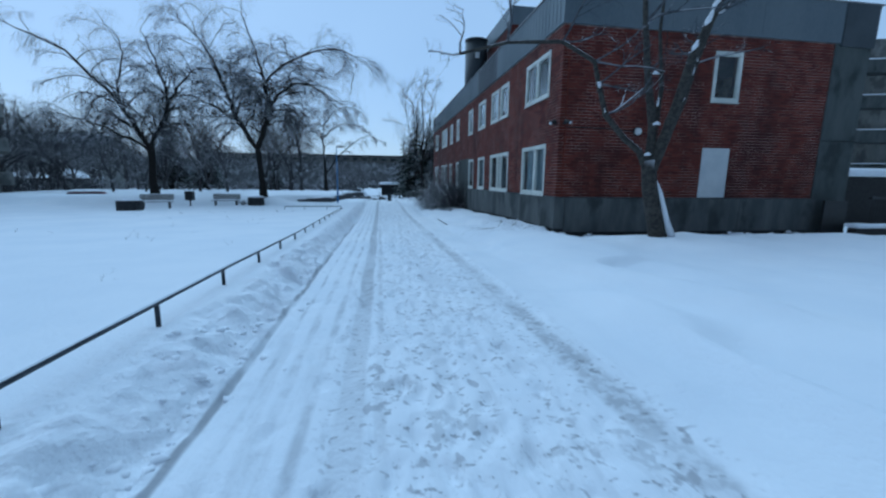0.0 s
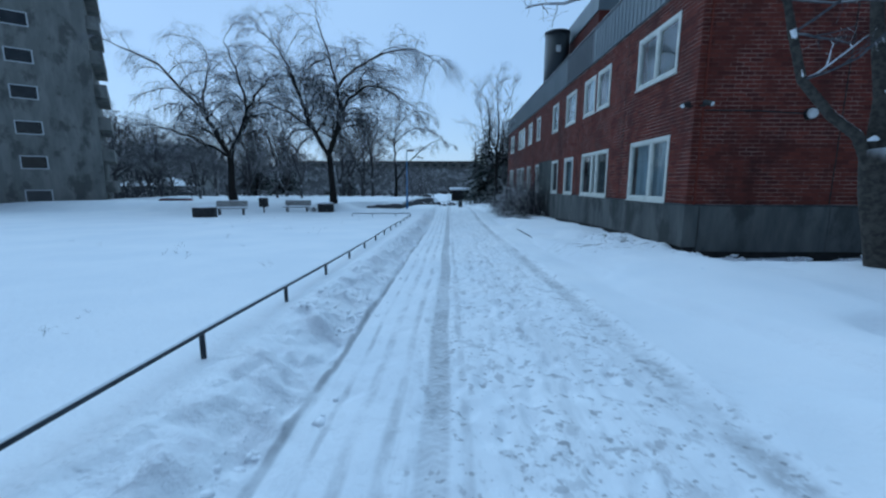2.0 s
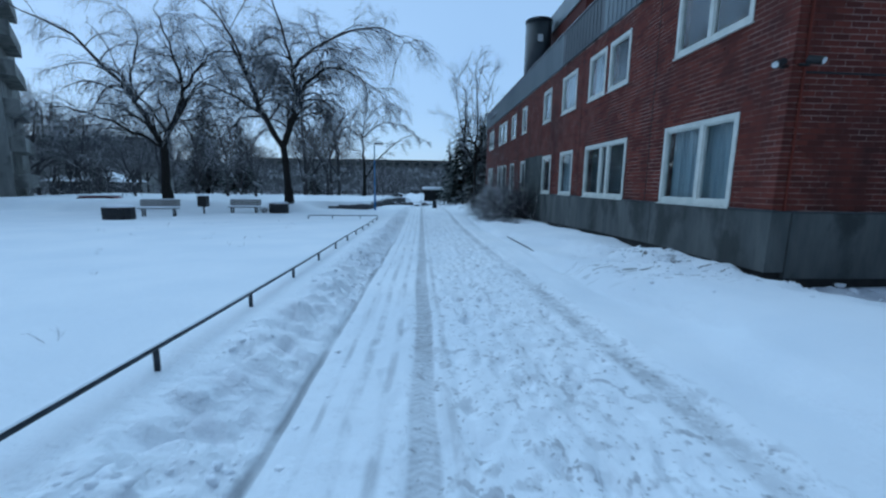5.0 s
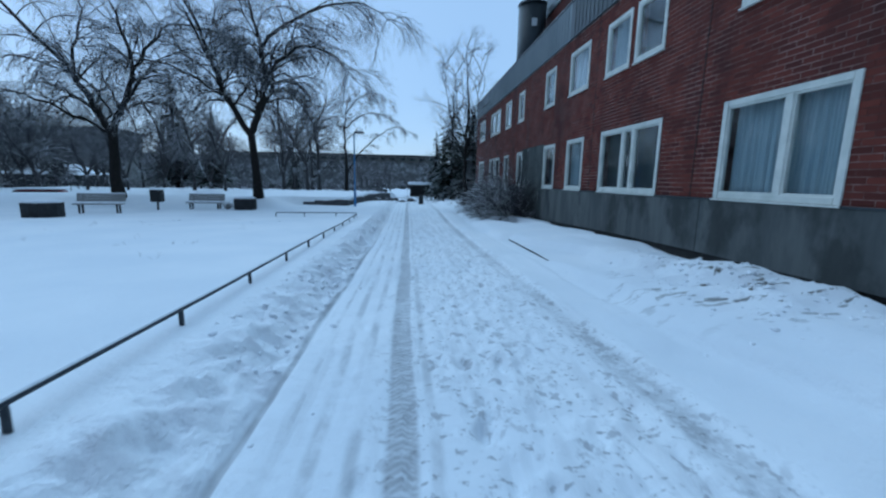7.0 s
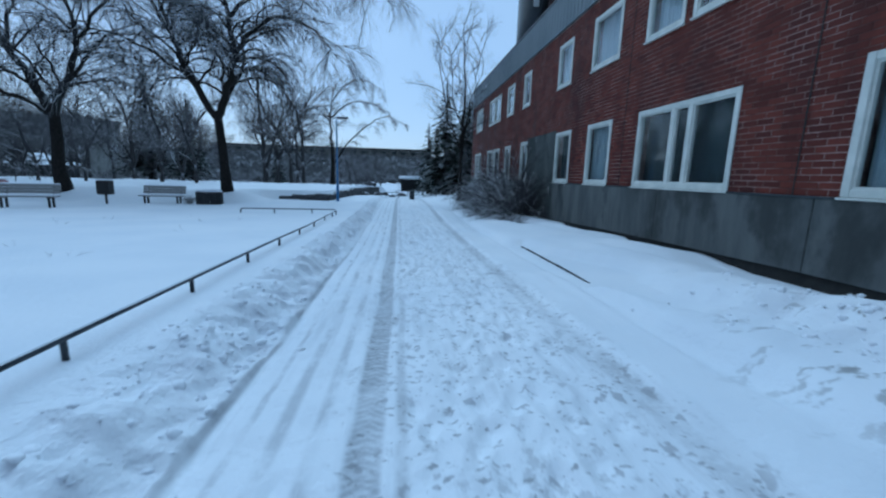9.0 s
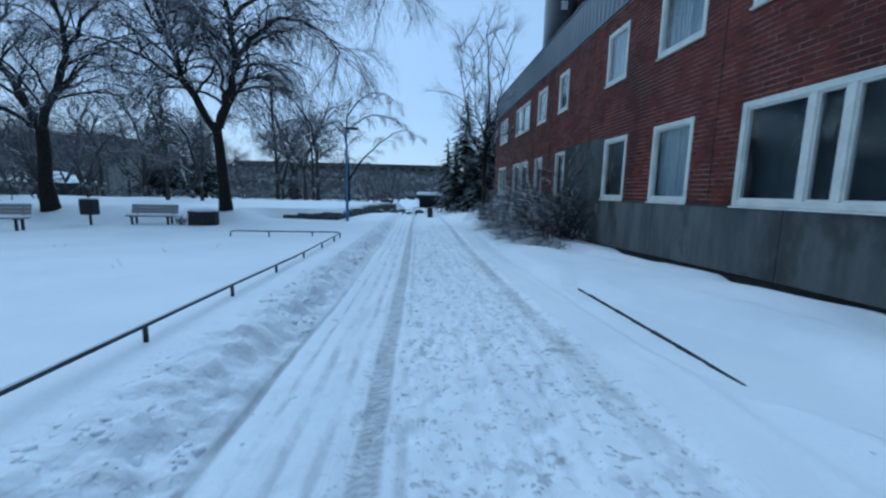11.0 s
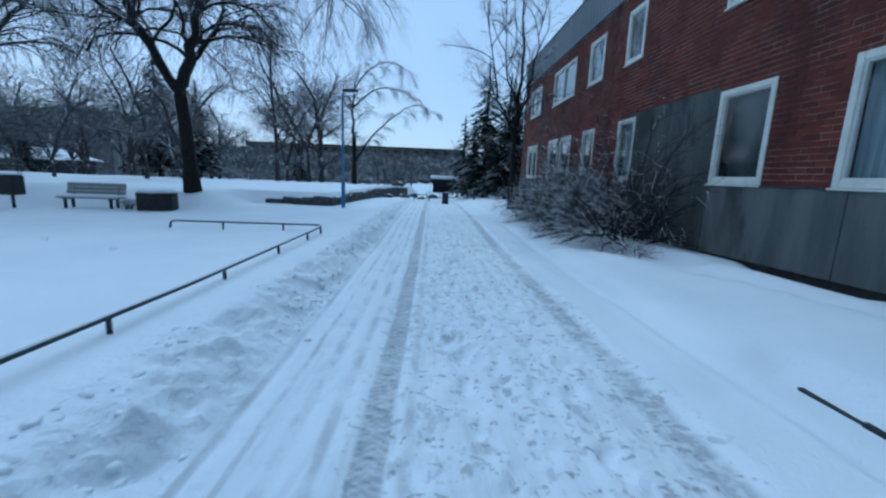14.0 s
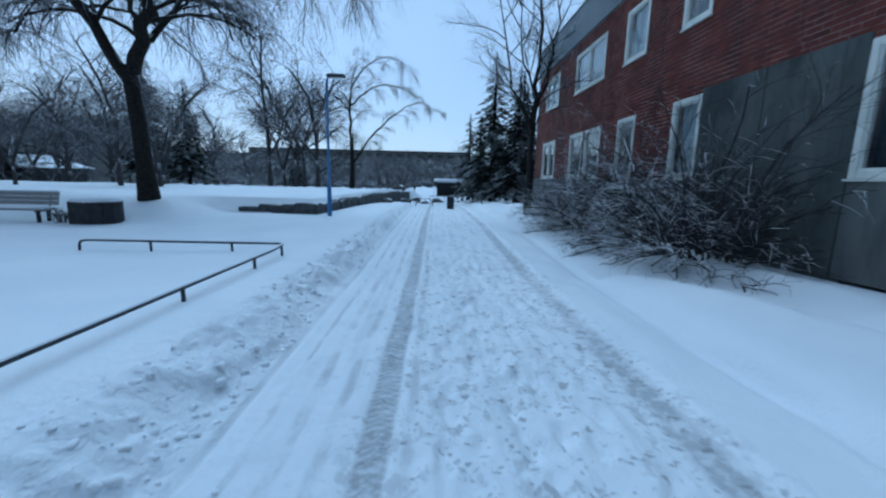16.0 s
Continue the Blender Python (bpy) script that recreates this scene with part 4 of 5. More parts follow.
# the many-stemmed tree in front of the gable
near = thing("bare_tree", "many-stemmed bare tree with snow lying in its forks", "tree", "", pose(6.9, 9.4, 0.05))
bole, crown = Geo(), Geo()
rng = random.Random(77)
bole.tube([(0.1, 0, -0.5), (0.05, 0, 0.0), (-0.1, 0, 0.5), (-0.32, 0, 1.3), (-0.42, 0, 2.0)], [0.27, 0.22, 0.19, 0.18, 0.17], 12)
STEMS = [
    ([(-0.45, 0, 1.75), (-0.65, 0.05, 2.2), (-1.05, 0.1, 2.5), (-1.6, 0.1, 3.05), (-1.8, 0.15, 3.75), (-1.95, 0.15, 4.25), (-2.8, 0.1, 4.62), (-4.1, 0.1, 4.53), (-5.2, 0, 4.2)], 0.085),
    ([(-0.4, 0, 1.9), (-0.32, 0.1, 2.8), (-0.52, 0.15, 3.85), (-0.7, 0.2, 5.2), (-0.85, 0.3, 7.4)], 0.12),
    ([(-0.4, 0, 1.6), (-0.1, -0.1, 2.6), (0.08, -0.15, 3.3), (0.33, -0.2, 4.4), (0.7, -0.25, 5.3), (1.1, -0.3, 6.2), (1.4, -0.3, 7.4)], 0.145),
    ([(-0.2, 0, 2.1), (0.25, 0.2, 2.8), (0.6, 0.3, 3.5), (0.87, 0.35, 4.4), (1.3, 0.4, 5.6), (1.7, 0.4, 7.4)], 0.09),
    ([(-0.3, 0.1, 2.6), (0.1, 0.5, 3.8), (0.05, 0.7, 5.2), (0.2, 0.8, 7.0)], 0.07),
]
SPRIG = [(5, 4, 5, 0.5, 0.5, 0.05), (4, 3, 4, 0.5, 0.5, 0.1), (3, 3, 0, 0, 0, 0.1)]
for pts, r in STEMS:
    bole.tube(pts, [r * (1.05 - 0.68 * i / (len(pts) - 1)) for i in range(len(pts))], 9)
    for i in range(3, len(pts)):
        for k in range(2):
            d = Vector((rng.gauss(0, 1), rng.gauss(0, 1), rng.uniform(0.1, 1.0))).normalized()
            branch([crown], Vector(pts[i]), d, rng.uniform(0.9, 1.8), r * 0.3, 0, SPRIG, rng)
part("trunk", bole, "greybark", near, "", True)
part("crown", crown, "twig", near, "thin bare twigs")
g = Geo()
for pts, r in [(STEMS[0][0][:6], 0.085)] + STEMS[1:]:
    for a, b in zip(pts, pts[1:]):
        a, b = Vector(a), Vector(b)
        n = max(2, int((b - a).length / 0.12))
        run = [a.lerp(b, i / n) + Vector((-0.02 if b.x < a.x else -0.03, -0.02, r * 0.55)) for i in range(n + 1)]
        if abs((b - a).normalized().z) < 0.96:
            g.tube(run, [r * 0.62 * max(0.02, math.sin(i * 1.1 + r * 90) * 0.6 + 0.5 * rng.random()) for i in range(len(run))], 7)
g.tube([(0.38, -0.12, -0.05), (0.14, -0.13, 0.5), (-0.1, -0.13, 1.2), (-0.22, -0.1, 1.5)], [0.12, 0.075, 0.05, 0.02], 8)
for fx, fz in ((-0.5, 2.12), (-0.34, 2.85), (-0.08, 2.7), (-0.5, 4.0), (0.4, 4.5)):
    g.tube([(fx - 0.09, -0.06, fz), (fx, -0.07, fz + 0.03), (fx + 0.09, -0.06, fz)], [0.02, 0.045, 0.02], 8)
part("snow", g, "snow", near, "snow lying in the forks and along the boughs", True)


# ---- shrubs by the wall ----
def shrub(cx, cy, rx, ry, h, n, tall, seed):
    """Arching leafless canes from a broad foot; a few tall ones stand against the wall."""
    rng = random.Random(seed)
    th = thing("shrub", "dense leafless dark shrub with snow along its arching canes", "shrub", "shrubs by the wall")
    stem, crown = Geo(), Geo()
    spec = [(6, 4, 6, 0.5, 0.42, 0.16), (4, 3, 5, 0.55, 0.5, 0.2), (3, 3, 0, 0, 0, 0.15)]
    for i in range(n + tall):
        a, s = rng.uniform(0, 6.283), math.sqrt(rng.random())
        x, y = cx + rx * 0.6 * s * math.cos(a), cy + ry * 0.75 * s * math.sin(a)
        low = rng.random() ** 1.1
        d = Vector((math.cos(a) * (0.25 + 1.3 * low) - 0.25, math.sin(a) * (0.25 + 1.3 * low), 1.05 - 0.7 * low)).normalized()
        long = h * rng.uniform(0.6, 1.1) * (1 - 0.3 * low)
        if i >= n:
            x, d, long = cx + rx * rng.uniform(0.0, 0.6), Vector((rng.gauss(-0.1, 0.15), rng.gauss(0, 0.3), 1)).normalized(), h * rng.uniform(1.2, 1.6)
        branch([stem, crown], Vector((x, y, ground_at(x, y) - 0.05)), d, long, rng.uniform(0.020, 0.034), 0, spec, rng)
    part("stem", stem, "thicket", th)
    part("crown", crown, "thicket", th)
    return th


shrub(5.0, 29.8, 0.8, 2.4, 2.3, 150, 14, 3)
shrub(4.6, 33.2, 0.9, 2.6, 2.0, 120, 6, 4)
shrub(4.9, 36.8, 0.8, 2.0, 1.6, 70, 0, 6)


# ---- benches, planters, bin ----
def bench(at, label):
    th = thing("bench", label, "bench", "park benches", at)
    for i in range(4):
        g = Geo()
        g.box(-0.95, -0.25 + i * 0.115, 0.42, 0.95, -0.15 + i * 0.115, 0.46, 0.006)
        part("seat_slat", g, "wood", th)
    for i in range(3):
        g = Geo()
        z = 0.55 + i * 0.122
        g.box(-0.95, 0.235 + i * 0.03, z, 0.95, 0.27 + i * 0.03, z + 0.114, 0.006)
        part("back_slat", g, "wood", th)
    for sx in (-0.72, 0.72):
        g = Geo()
        g.box(sx - 0.03, -0.2, -0.2, sx + 0.03, -0.12, 0.42)
        g.box(sx - 0.03, 0.12, -0.2, sx + 0.03, 0.2, 0.42)
        g.box(sx - 0.029, -0.25, 0.38, sx + 0.029, 0.24, 0.42)
        part("leg", g, "black", th)
        g = Geo()
        g.tube([(sx, 0.21, 0.38), (sx, 0.25, 0.55), (sx, 0.34, 0.93)], 0.022, 6)
        part("back_support", g, "black", th)
    g = Geo()
    g.box(-0.93, -0.24, 0.46, 0.93, 0.20, 0.52, 0.025)
    part("snow", g, "snow", th, "layer of snow on the seat")
    g = Geo()
    g.box(-0.95, 0.285, 0.905, 0.95, 0.36, 0.95, 0.015)
    part("snow", g, "snow", th, "strip of snow on the backrest")
    return th


def on(x, y):
    return ground_at(x, y)


bench(pose(-11.55, 32.8, -0.68, 0, 0, 3), "grey slatted park bench with snow on its seat")
bench(pose(-14.55, 29.2, on(-14.5, 29.2), 0, 0, 14), "grey slatted park bench standing in snow beside a tree")


def planter(x, y, w, d, h, label):
    z = on(x, y)
    th = thing("planter", label, "planter", "dark planters", pose(x, y, z, 0, 0, 8))
    n = 14
    for i in range(n):
        a0, a1 = 2 * math.pi * i / n, 2 * math.pi * (i + 1) / n - 0.02
        g = Geo()
        rim = []
        for a in (a0, a1):
            c, s = math.cos(a), math.sin(a)
            k = 1 / max(abs(c), abs(s)) * 0.55 + 0.45
            rim.append((c * k, s * k))
        (ax, ay), (bx, by) = rim
        o = [(ax * w, ay * d), (bx * w, by * d), (bx * w * 0.92, by * d * 0.92), (ax * w * 0.92, ay * d * 0.92)]
        lo, hi = [(p, q, -0.15) for p, q in o], [(p, q, h) for p, q in o]
        g.quad(*hi)
        g.quad(*lo[::-1])
        for k in range(4):
            g.quad(lo[k], lo[(k + 1) % 4], hi[(k + 1) % 4], hi[k])
        part("stave", g, "darkwood", th)
    g = Geo()
    for rr, zz in ((1.0, h + 0.0),):
        ring = [(math.cos(2 * math.pi * i / 28) * w * 0.97, math.sin(2 * math.pi * i / 28) * d * 0.97) for i in range(28)]
    levels = [(1.02, h - 0.02), (1.04, h + 0.03), (0.96, h + 0.09), (0.6, h + 0.12), (0.02, h + 0.13)]
    for (k0, z0), (k1, z1) in zip(levels, levels[1:]):
        for i in range(28):
            j = (i + 1) % 28
            g.quad((ring[i][0] * k0, ring[i][1] * k0, z0), (ring[j][0] * k0, ring[j][1] * k0, z0), (ring[j][0] * k1, ring[j][1] * k1, z1), (ring[i][0] * k1, ring[i][1] * k1, z1))
    part("snow", g, "snow", th, "flat cap of snow", True)
    return th


planter(-9.45, 32.95, 0.58, 0.5, 0.62, "dark timber planter capped with snow beside a bench")
planter(-14.45, 26.1, 0.62, 0.5, 0.60, "dark timber planter capped with snow on the lawn")
tuft = thing("dry_plant", "withered snow-dusted plant beside the planter", "plant", "", pose(-10.35, 32.8, -0.62))
g = Geo()
rng = random.Random(9)
for _ in range(26):
    branch([g], Vector((rng.gauss(0, 0.1), rng.gauss(0, 0.1), 0)), Vector((rng.gauss(0, 0.6), rng.gauss(0, 0.6), 1)).normalized(), 0.4, 0.01, 0, SPRIG, rng)
part("crown", g, "brush", tuft)
g = Geo()
for _ in range(34):
    x, y = rng.uniform(-11, -3.2), rng.uniform(5, 27)
    for _ in range(2):
        branch([g], Vector((x + rng.gauss(0, 0.05), y + rng.gauss(0, 0.05), float(height(x, y)) - 0.03)), Vector((rng.gauss(0, 0.7), rng.gauss(0, 0.7), 0.8)).normalized(), rng.uniform(0.08, 0.22), 0.003, 0, SPRIG[1:], rng)
tagged(new("dry_stalks", g.mesh("dry_stalks", MAT["brush"])), "dry grass stalks poking through the snow", "grass", "", "stuff")
bin_ = thing("litter_bin", "black litter bin on a post with a snowy lid", "bin", "", pose(-13.95, 32.6, on(-13.95, 32.6)))
g = Geo()
g.tube([(0, 0, -0.2), (0, 0, 0.5)], 0.05, 8)
part("post", g, "black", bin_)
g = Geo()
g.box(-0.27, -0.22, 0.40, 0.27, 0.22, 1.05, 0.03)
part("body", g, "black", bin_)
g = Geo()
g.box(-0.29, -0.24, 1.06, 0.29, 0.24, 1.12, 0.02)
part("lid", g, "snow", bin_, "snow-covered lid")

# ---- street lamp ----
lamp = thing("street_lamp", "slim blue lamp post with a flat grey lamp head", "lamp", "", pose(-3.64, 35.6, -0.48))
g = Geo()
g.tube([(0, 0, -0.3), (0, 0, 1.0), (0, 0, 1.01), (0, 0, 4.45)], [0.075, 0.075, 0.05, 0.042], 12)
part("pole", g, "blue", lamp, "", True)
g = Geo()
g.tube([(0, 0, 4.40), (0.03, 0, 4.52), (0.15, 0, 4.58), (0.3, 0, 4.58)], 0.028, 8)
part("arm", g, "blue", lamp)
g = Geo()
g.box(0.0, -0.13, 4.53, 0.62, 0.13, 4.65, 0.04)
part("head", g, "fascia_dark", lamp, "flat grey lamp head")
g = Geo()
g.box(0.12, -0.09, 4.505, 0.55, 0.09, 4.535, 0.01)
part("diffuser", g, "lampglass", lamp)

# ---- stone edge of the terrace ----
rng = random.Random(12)
stonewall = thing("terrace_wall", "low dark stone wall holding a snowy terrace", "wall")
run = [(-6.9, 36.32), (-6.2, 36.27), (-4.42, 36.18), (-4.33, 36.6), (-3.45, 50.5), (-2.7, 62)]
for (ax, ay), (bx, by) in zip(run, run[1:]):
    length = math.hypot(bx - ax, by - ay)
    n = max(1, int(length / 0.42))
    for i in range(n):
        f0, f1 = i / n, (i + 0.97) / n
        x0, y0, x1, y1 = ax + (bx - ax) * f0, ay + (by - ay) * f0, ax + (bx - ax) * f1, ay + (by - ay) * f1
        top = -0.04 - 0.03 * max(0, y0 - 50) + rng.uniform(-0.09, 0.02) - 0.24 * max(0, (-5.6 - x0) / 2)
        low = min(ground_at(x0 + 0.4, y0 - 0.4), top) - 0.3
        for k in range(1):
            za, zb = low, top - 0.06
            g = Geo()
            w = 0.14 + rng.uniform(-0.02, 0.03)
            g.box(min(x0, x1) - w, min(y0, y1) - w, za, max(x0, x1) + w, max(y0, y1) + w * 0.4, zb, 0.03)
            part("stone", g, "stone", stonewall)


def boulder(x, y, s, seed):
    rng = random.Random(seed)
    th = thing("boulder", "dark boulder half buried in snow", "stone", "boulders along the path", pose(x, y, on(x, y)))
    bm = bmesh.new()
    bmesh.ops.create_icosphere(bm, subdivisions=2, radius=1)
    for v in bm.verts:
        k = 1 + 0.35 * (noise.noise(v.co * 1.3 + Vector((seed, 0, 0))))
        v.co = Vector((v.co.x * s * k, v.co.y * s * 0.8 * k, v.co.z * s * 0.6 * k + s * 0.2))
    me = bpy.data.meshes.new("rock")
    bm.to_mesh(me)
    bm.free()
    me.materials.append(MAT["stone"])
    ob = new("rock", me)
    ob.parent = th


for i, (x, y, s) in enumerate(((-3.2, 48, 0.42), (-2.2, 52, 0.45), (-3.4, 60, 0.6), (-2.0, 63, 0.5), (0.2, 66, 0.6), (-0.9, 58, 0.35))):
    boulder(x, y, s, i + 2)

# ---- far end of the path: bin, fence, shelter ----
fb = thing("grit_bin", "dark upright box beside the path", "bin", "", pose(0.9, 45, on(0.9, 45)))
g = Geo()
g.box(-0.2, -0.2, -0.2, 0.2, 0.2, 0.66, 0.03)
part("body", g, "chimney", fb)
g = Geo()
g.box(-0.22, -0.22, 0.66, 0.22, 0.22, 0.72, 0.02)
part("lid", g, "chimney", fb)
rack = thing("bicycle_rack", "low dark tube rack standing in the snow", "rack", "", pose(-0.75, 50, on(-0.75, 50)))
for z in (0.22, 0.5):
    g = Geo()
    g.tube([(-0.6, 0, z), (0.6, 0, z)], 0.025, 6)
    part("bar", g, "black", rack)
for x in (-0.6, 0.6):
    g = Geo()
    g.tube([(x, 0, -0.2), (x, 0, 0.5)], 0.025, 6)
    part("post", g, "black", rack)
marker = thing("marker_post", "grey upright post in the snow beside the path", "post", "", pose(3.4, 51, on(3.4, 51)))
g = Geo()
g.tube([(0, 0, -0.2), (0, 0, 0.95), (0, 0, 0.98)], [0.055, 0.055, 0.02], 8)
part("shaft", g, "fascia_dark", marker)
fence = thing("pipe_fence", "thin grey tube fence across the end of the path", "fence")
for i in range(9):
    g = Geo()
    x = -0.5 + i * 1.4
    g.tube([(x, 62, -2.4), (x, 62, -0.85)], 0.03, 6)
    part("post", g, "steel", fence)
for z in (-0.87, -1.35):
    g = Geo()
    g.tube([(-0.5, 62, z), (10.7, 62, z)], 0.025, 6)
    part("rail", g, "steel", fence)
shelter = thing("shelter", "low dark pavilion with a snow-covered roof", "building", "", pose(3.0, 92, -2.4))
g = Geo()
for sx in (-2.6, -0.9, 0.9, 2.6):
    g.box(sx - 0.1, -1.5, 0, sx + 0.1, -1.3, 2.4)
g.box(-2.8, 1.2, 0, 2.8, 1.4, 2.4)
part("frame", g, "darkwood", shelter)
g = Geo()
g.box(-3.2, -2.0, 2.4, 3.2, 1.9, 2.62, 0.05)
part("roof", g, "darkwood", shelter)
g = Geo()
g.box(-3.3, -2.1, 2.62, 3.3, 1.95, 3.25, 0.25)
part("snow", g, "snow", shelter, "thick roof snow")

# ---- left side: apartment block, pavilion, parked car ----
block = thing("apartment_block", "tall grey rendered apartment block with small windows", "building", "", pose(-31.3, 39.3, -1.6, 0, 0, 38))
g = Geo()
g.box(-24, 0, -2, 0, 14, 27)
part("wall", g, "block", block)
for i in range(9):
    g = Geo()
    g.box(-0.1, 0.4, 2.2 + i * 2.8, 0.9, 8.0, 3.3 + i * 2.8, 0.02)
    part("balcony", g, "block", block)
for i in range(9):
    for j in range(5):
        g = Geo()
        x, z = -4.4 - j * 3.6, 1.4 + i * 2.8
        g.box(x - 0.85, -0.03, z, x + 0.85, 0.05, z + 1.1, 0.01)
        w = part("window", g, "board", block)
        g = Geo()
        g.box(x - 0.76, -0.045, z + 0.08, x + 0.76, -0.02, z + 1.02)
        part("pane", g, "darkglass", w)
car = thing("parked_car", "dark red parked car with snow on its roof", "car", "", pose(-23.5, 37.0, -1.15, 0, 0, 20))
g = Geo()
g.box(-2.1, -0.85, 0.3, 2.1, 0.85, 0.85, 0.18)
g.box(-1.2, -0.75, 0.8, 1.3, 0.75, 1.38, 0.22)
part("body", g, "red", car)
g = Geo()
g.box(-1.0, -0.77, 0.92, 1.1, -0.74, 1.25, 0.01)
part("window", g, "darkglass", car)
for sx in (-1.35, 1.35):
    for sy in (-0.86, 0.66):
        g = Geo()
        g.tube([(sx, sy, 0.32), (sx, sy + 0.2, 0.32)], 0.32, 16)
        wh = part("wheel", g, "black", car)
        g = Geo()
        g.tube([(sx, sy - 0.01, 0.32), (sx, sy + 0.01, 0.32)], 0.18, 12)
        part("rim", g, "steel", wh)
g = Geo()
g.box(-1.1, -0.7, 1.36, 1.2, 0.7, 1.46, 0.05)
part("snow", g, "snow", car)
pav = thing("pavilion", "low dark pavilion with a snowy hipped roof", "building", "", pose(-53, 76, -1.3))
g = Geo()
g.box(-5, -3, 0, 5, 3, 2.3)
part("wall", g, "darkwood", pav)
g = Geo()
b4, t4 = [(-5.8, -3.8, 2.3), (5.8, -3.8, 2.3), (5.8, 3.8, 2.3), (-5.8, 3.8, 2.3)], [(-2.5, -0.3, 3.9), (2.5, -0.3, 3.9), (2.5, 0.3, 3.9), (-2.5, 0.3, 3.9)]
g.quad(*b4[::-1])
g.quad(*t4)
for k in range(4):
    g.quad(b4[k], b4[(k + 1) % 4], t4[(k + 1) % 4], t4[k])
part("roof", g, "roof", pav, "snow-covered hipped roof")

# ---- woods behind the lawn and down the slope ----
WOOD = "bare dark tree in the woodland belt, edged with snow"
protos = []
for s in range(5):
    rng = random.Random(100 + s)
    protos.append(tree("woodland_tree", WOOD, (-20 - 6 * s, 52 + 3 * s, -1.6),
                       [((rng.gauss(0, 0.15), rng.gauss(0, 0.15), 1), rng.uniform(6.5, 8.5), 0.15), ((rng.gauss(0, 0.6), rng.gauss(0, 0.6), 0.9), 5.5, 0.10), ((rng.gauss(0, 0.6), rng.gauss(0, 0.6), 0.9), 5.0, 0.09)],
                       [(0, 0, 0), (0.05, 0, 1.2), (rng.gauss(0, 0.1), 0, rng.uniform(2.0, 3.2))], FAR, 200 + s, ("woodbark", "brush"), "woodland trees", 0.17))
rng = random.Random(55)


def scatter(n, box, lo, hi, kinds):
    for _ in range(n):
        x, y = rng.uniform(box[0], box[1]), rng.uniform(box[2], box[3])
        k = rng.uniform(lo, hi)
        copy_thing(rng.choice(kinds), pose(x, y, on(x, y) - 0.5, 0, 0, rng.uniform(0, 360)) @ Matrix.Diagonal((k, k, k * rng.uniform(0.9, 1.15), 1)))


def conifer(x, y, h, seed):
    rng = random.Random(seed)
    th = thing("conifer", "dark snow-dusted conifer with drooping boughs", "tree", "conifers", pose(x, y, on(x, y) - 0.2))
    g = Geo()
    g.tube([(0, 0, 0), (0, 0, h * 0.5), (0, 0, h)], [0.22, 0.14, 0.03], 7)
    part("trunk", g, "bark", th)
    g = Geo()
    n = int(h * 34)
    for i in range(n):
        f = (i + rng.random()) / n
        z = h * (0.10 + 0.89 * f)
        reach = h * 0.24 * (1 - f) ** 0.8 * rng.uniform(0.55, 1.15) + 0.15
        a = rng.uniform(0, 6.283)
        c, s = math.cos(a), math.sin(a)
        for k in range(7):
            u = 0.2 + 0.8 * (k + rng.random()) / 7
            p = Vector((c * reach * u, s * reach * u, z - reach * 0.35 * u * u))
            w = reach * 0.27 * rng.uniform(0.6, 1.2) * (1.15 - 0.5 * u)
            b = rng.uniform(-0.7, 0.7) + a
            t = Vector((math.cos(b), math.sin(b), rng.uniform(-0.35, 0.15)))
            q = Vector((-math.sin(b), math.cos(b), rng.uniform(-0.3, 0.3)))
            g.quad(tuple(p - t * w * 0.5 + q * w * 0.5), tuple(p - t * w * 0.5 - q * w * 0.5), tuple(p + t * w * 1.2 - Vector((0, 0, w * 0.3))))
    part("crown", g, "needle", th, "layered needle boughs with snow")
    return th


for x, y, k in ((-22.7, 44, 0.55), (-18.6, 46, 0.75), (-15.6, 45, 0.7), (-14.6, 58, 1.15), (-11.0, 60, 1.2), (-12.8, 62, 1.25), (-31, 46, 0.7), (-25, 43, 0.6)):
    copy_thing(rng.choice(protos), pose(x, y, on(x, y) - 0.3, 0, 0, rng.uniform(0, 360)) @ Matrix.Diagonal((k, k, k, 1)))
for x, y, k in ((-17.5, 73, 1.45), (-15.4, 76, 1.3), (-19.6, 75, 1.35), (-27, 70, 1.0), (-36, 68, 1.1), (-44, 64, 1.0)):
    copy_thing(rng.choice(protos), pose(x, y, on(x, y) - 0.3, 0, 0, rng.uniform(0, 360)) @ Matrix.Diagonal((k, k, k, 1)))
scatter(22, (-80, -20, 66, 115), 0.9, 1.3, protos)
scatter(26, (-64, -26, 44, 64), 0.7, 1.05, protos)
scatter(12, (-12, -4, 84, 130), 0.5, 0.8, protos)
scatter(12, (5.5, 20, 52, 110), 0.7, 1.1, protos)
firs = [conifer(6.2, 53, 10.5, 1), conifer(-24, 62, 10, 2), conifer(4.3, 62, 8.5, 3)]
for x, y, k, i in ((7.5, 58, 1.1, 0), (9.5, 66, 1.2, 0), (4.9, 57, 1.2, 0), (-30.5, 66, 1.45, 1), (3.9, 70, 1.2, 2), (6.0, 78, 0.9, 2), (-45, 66, 0.9, 1), (-18, 75, 0.8, 2), (9.0, 84, 1.0, 0)):
    copy_thing(firs[i], pose(x, y, on(x, y) - 0.2, 0, 0, rng.uniform(0, 360)) @ Matrix.Diagonal((k, k, k, 1)))

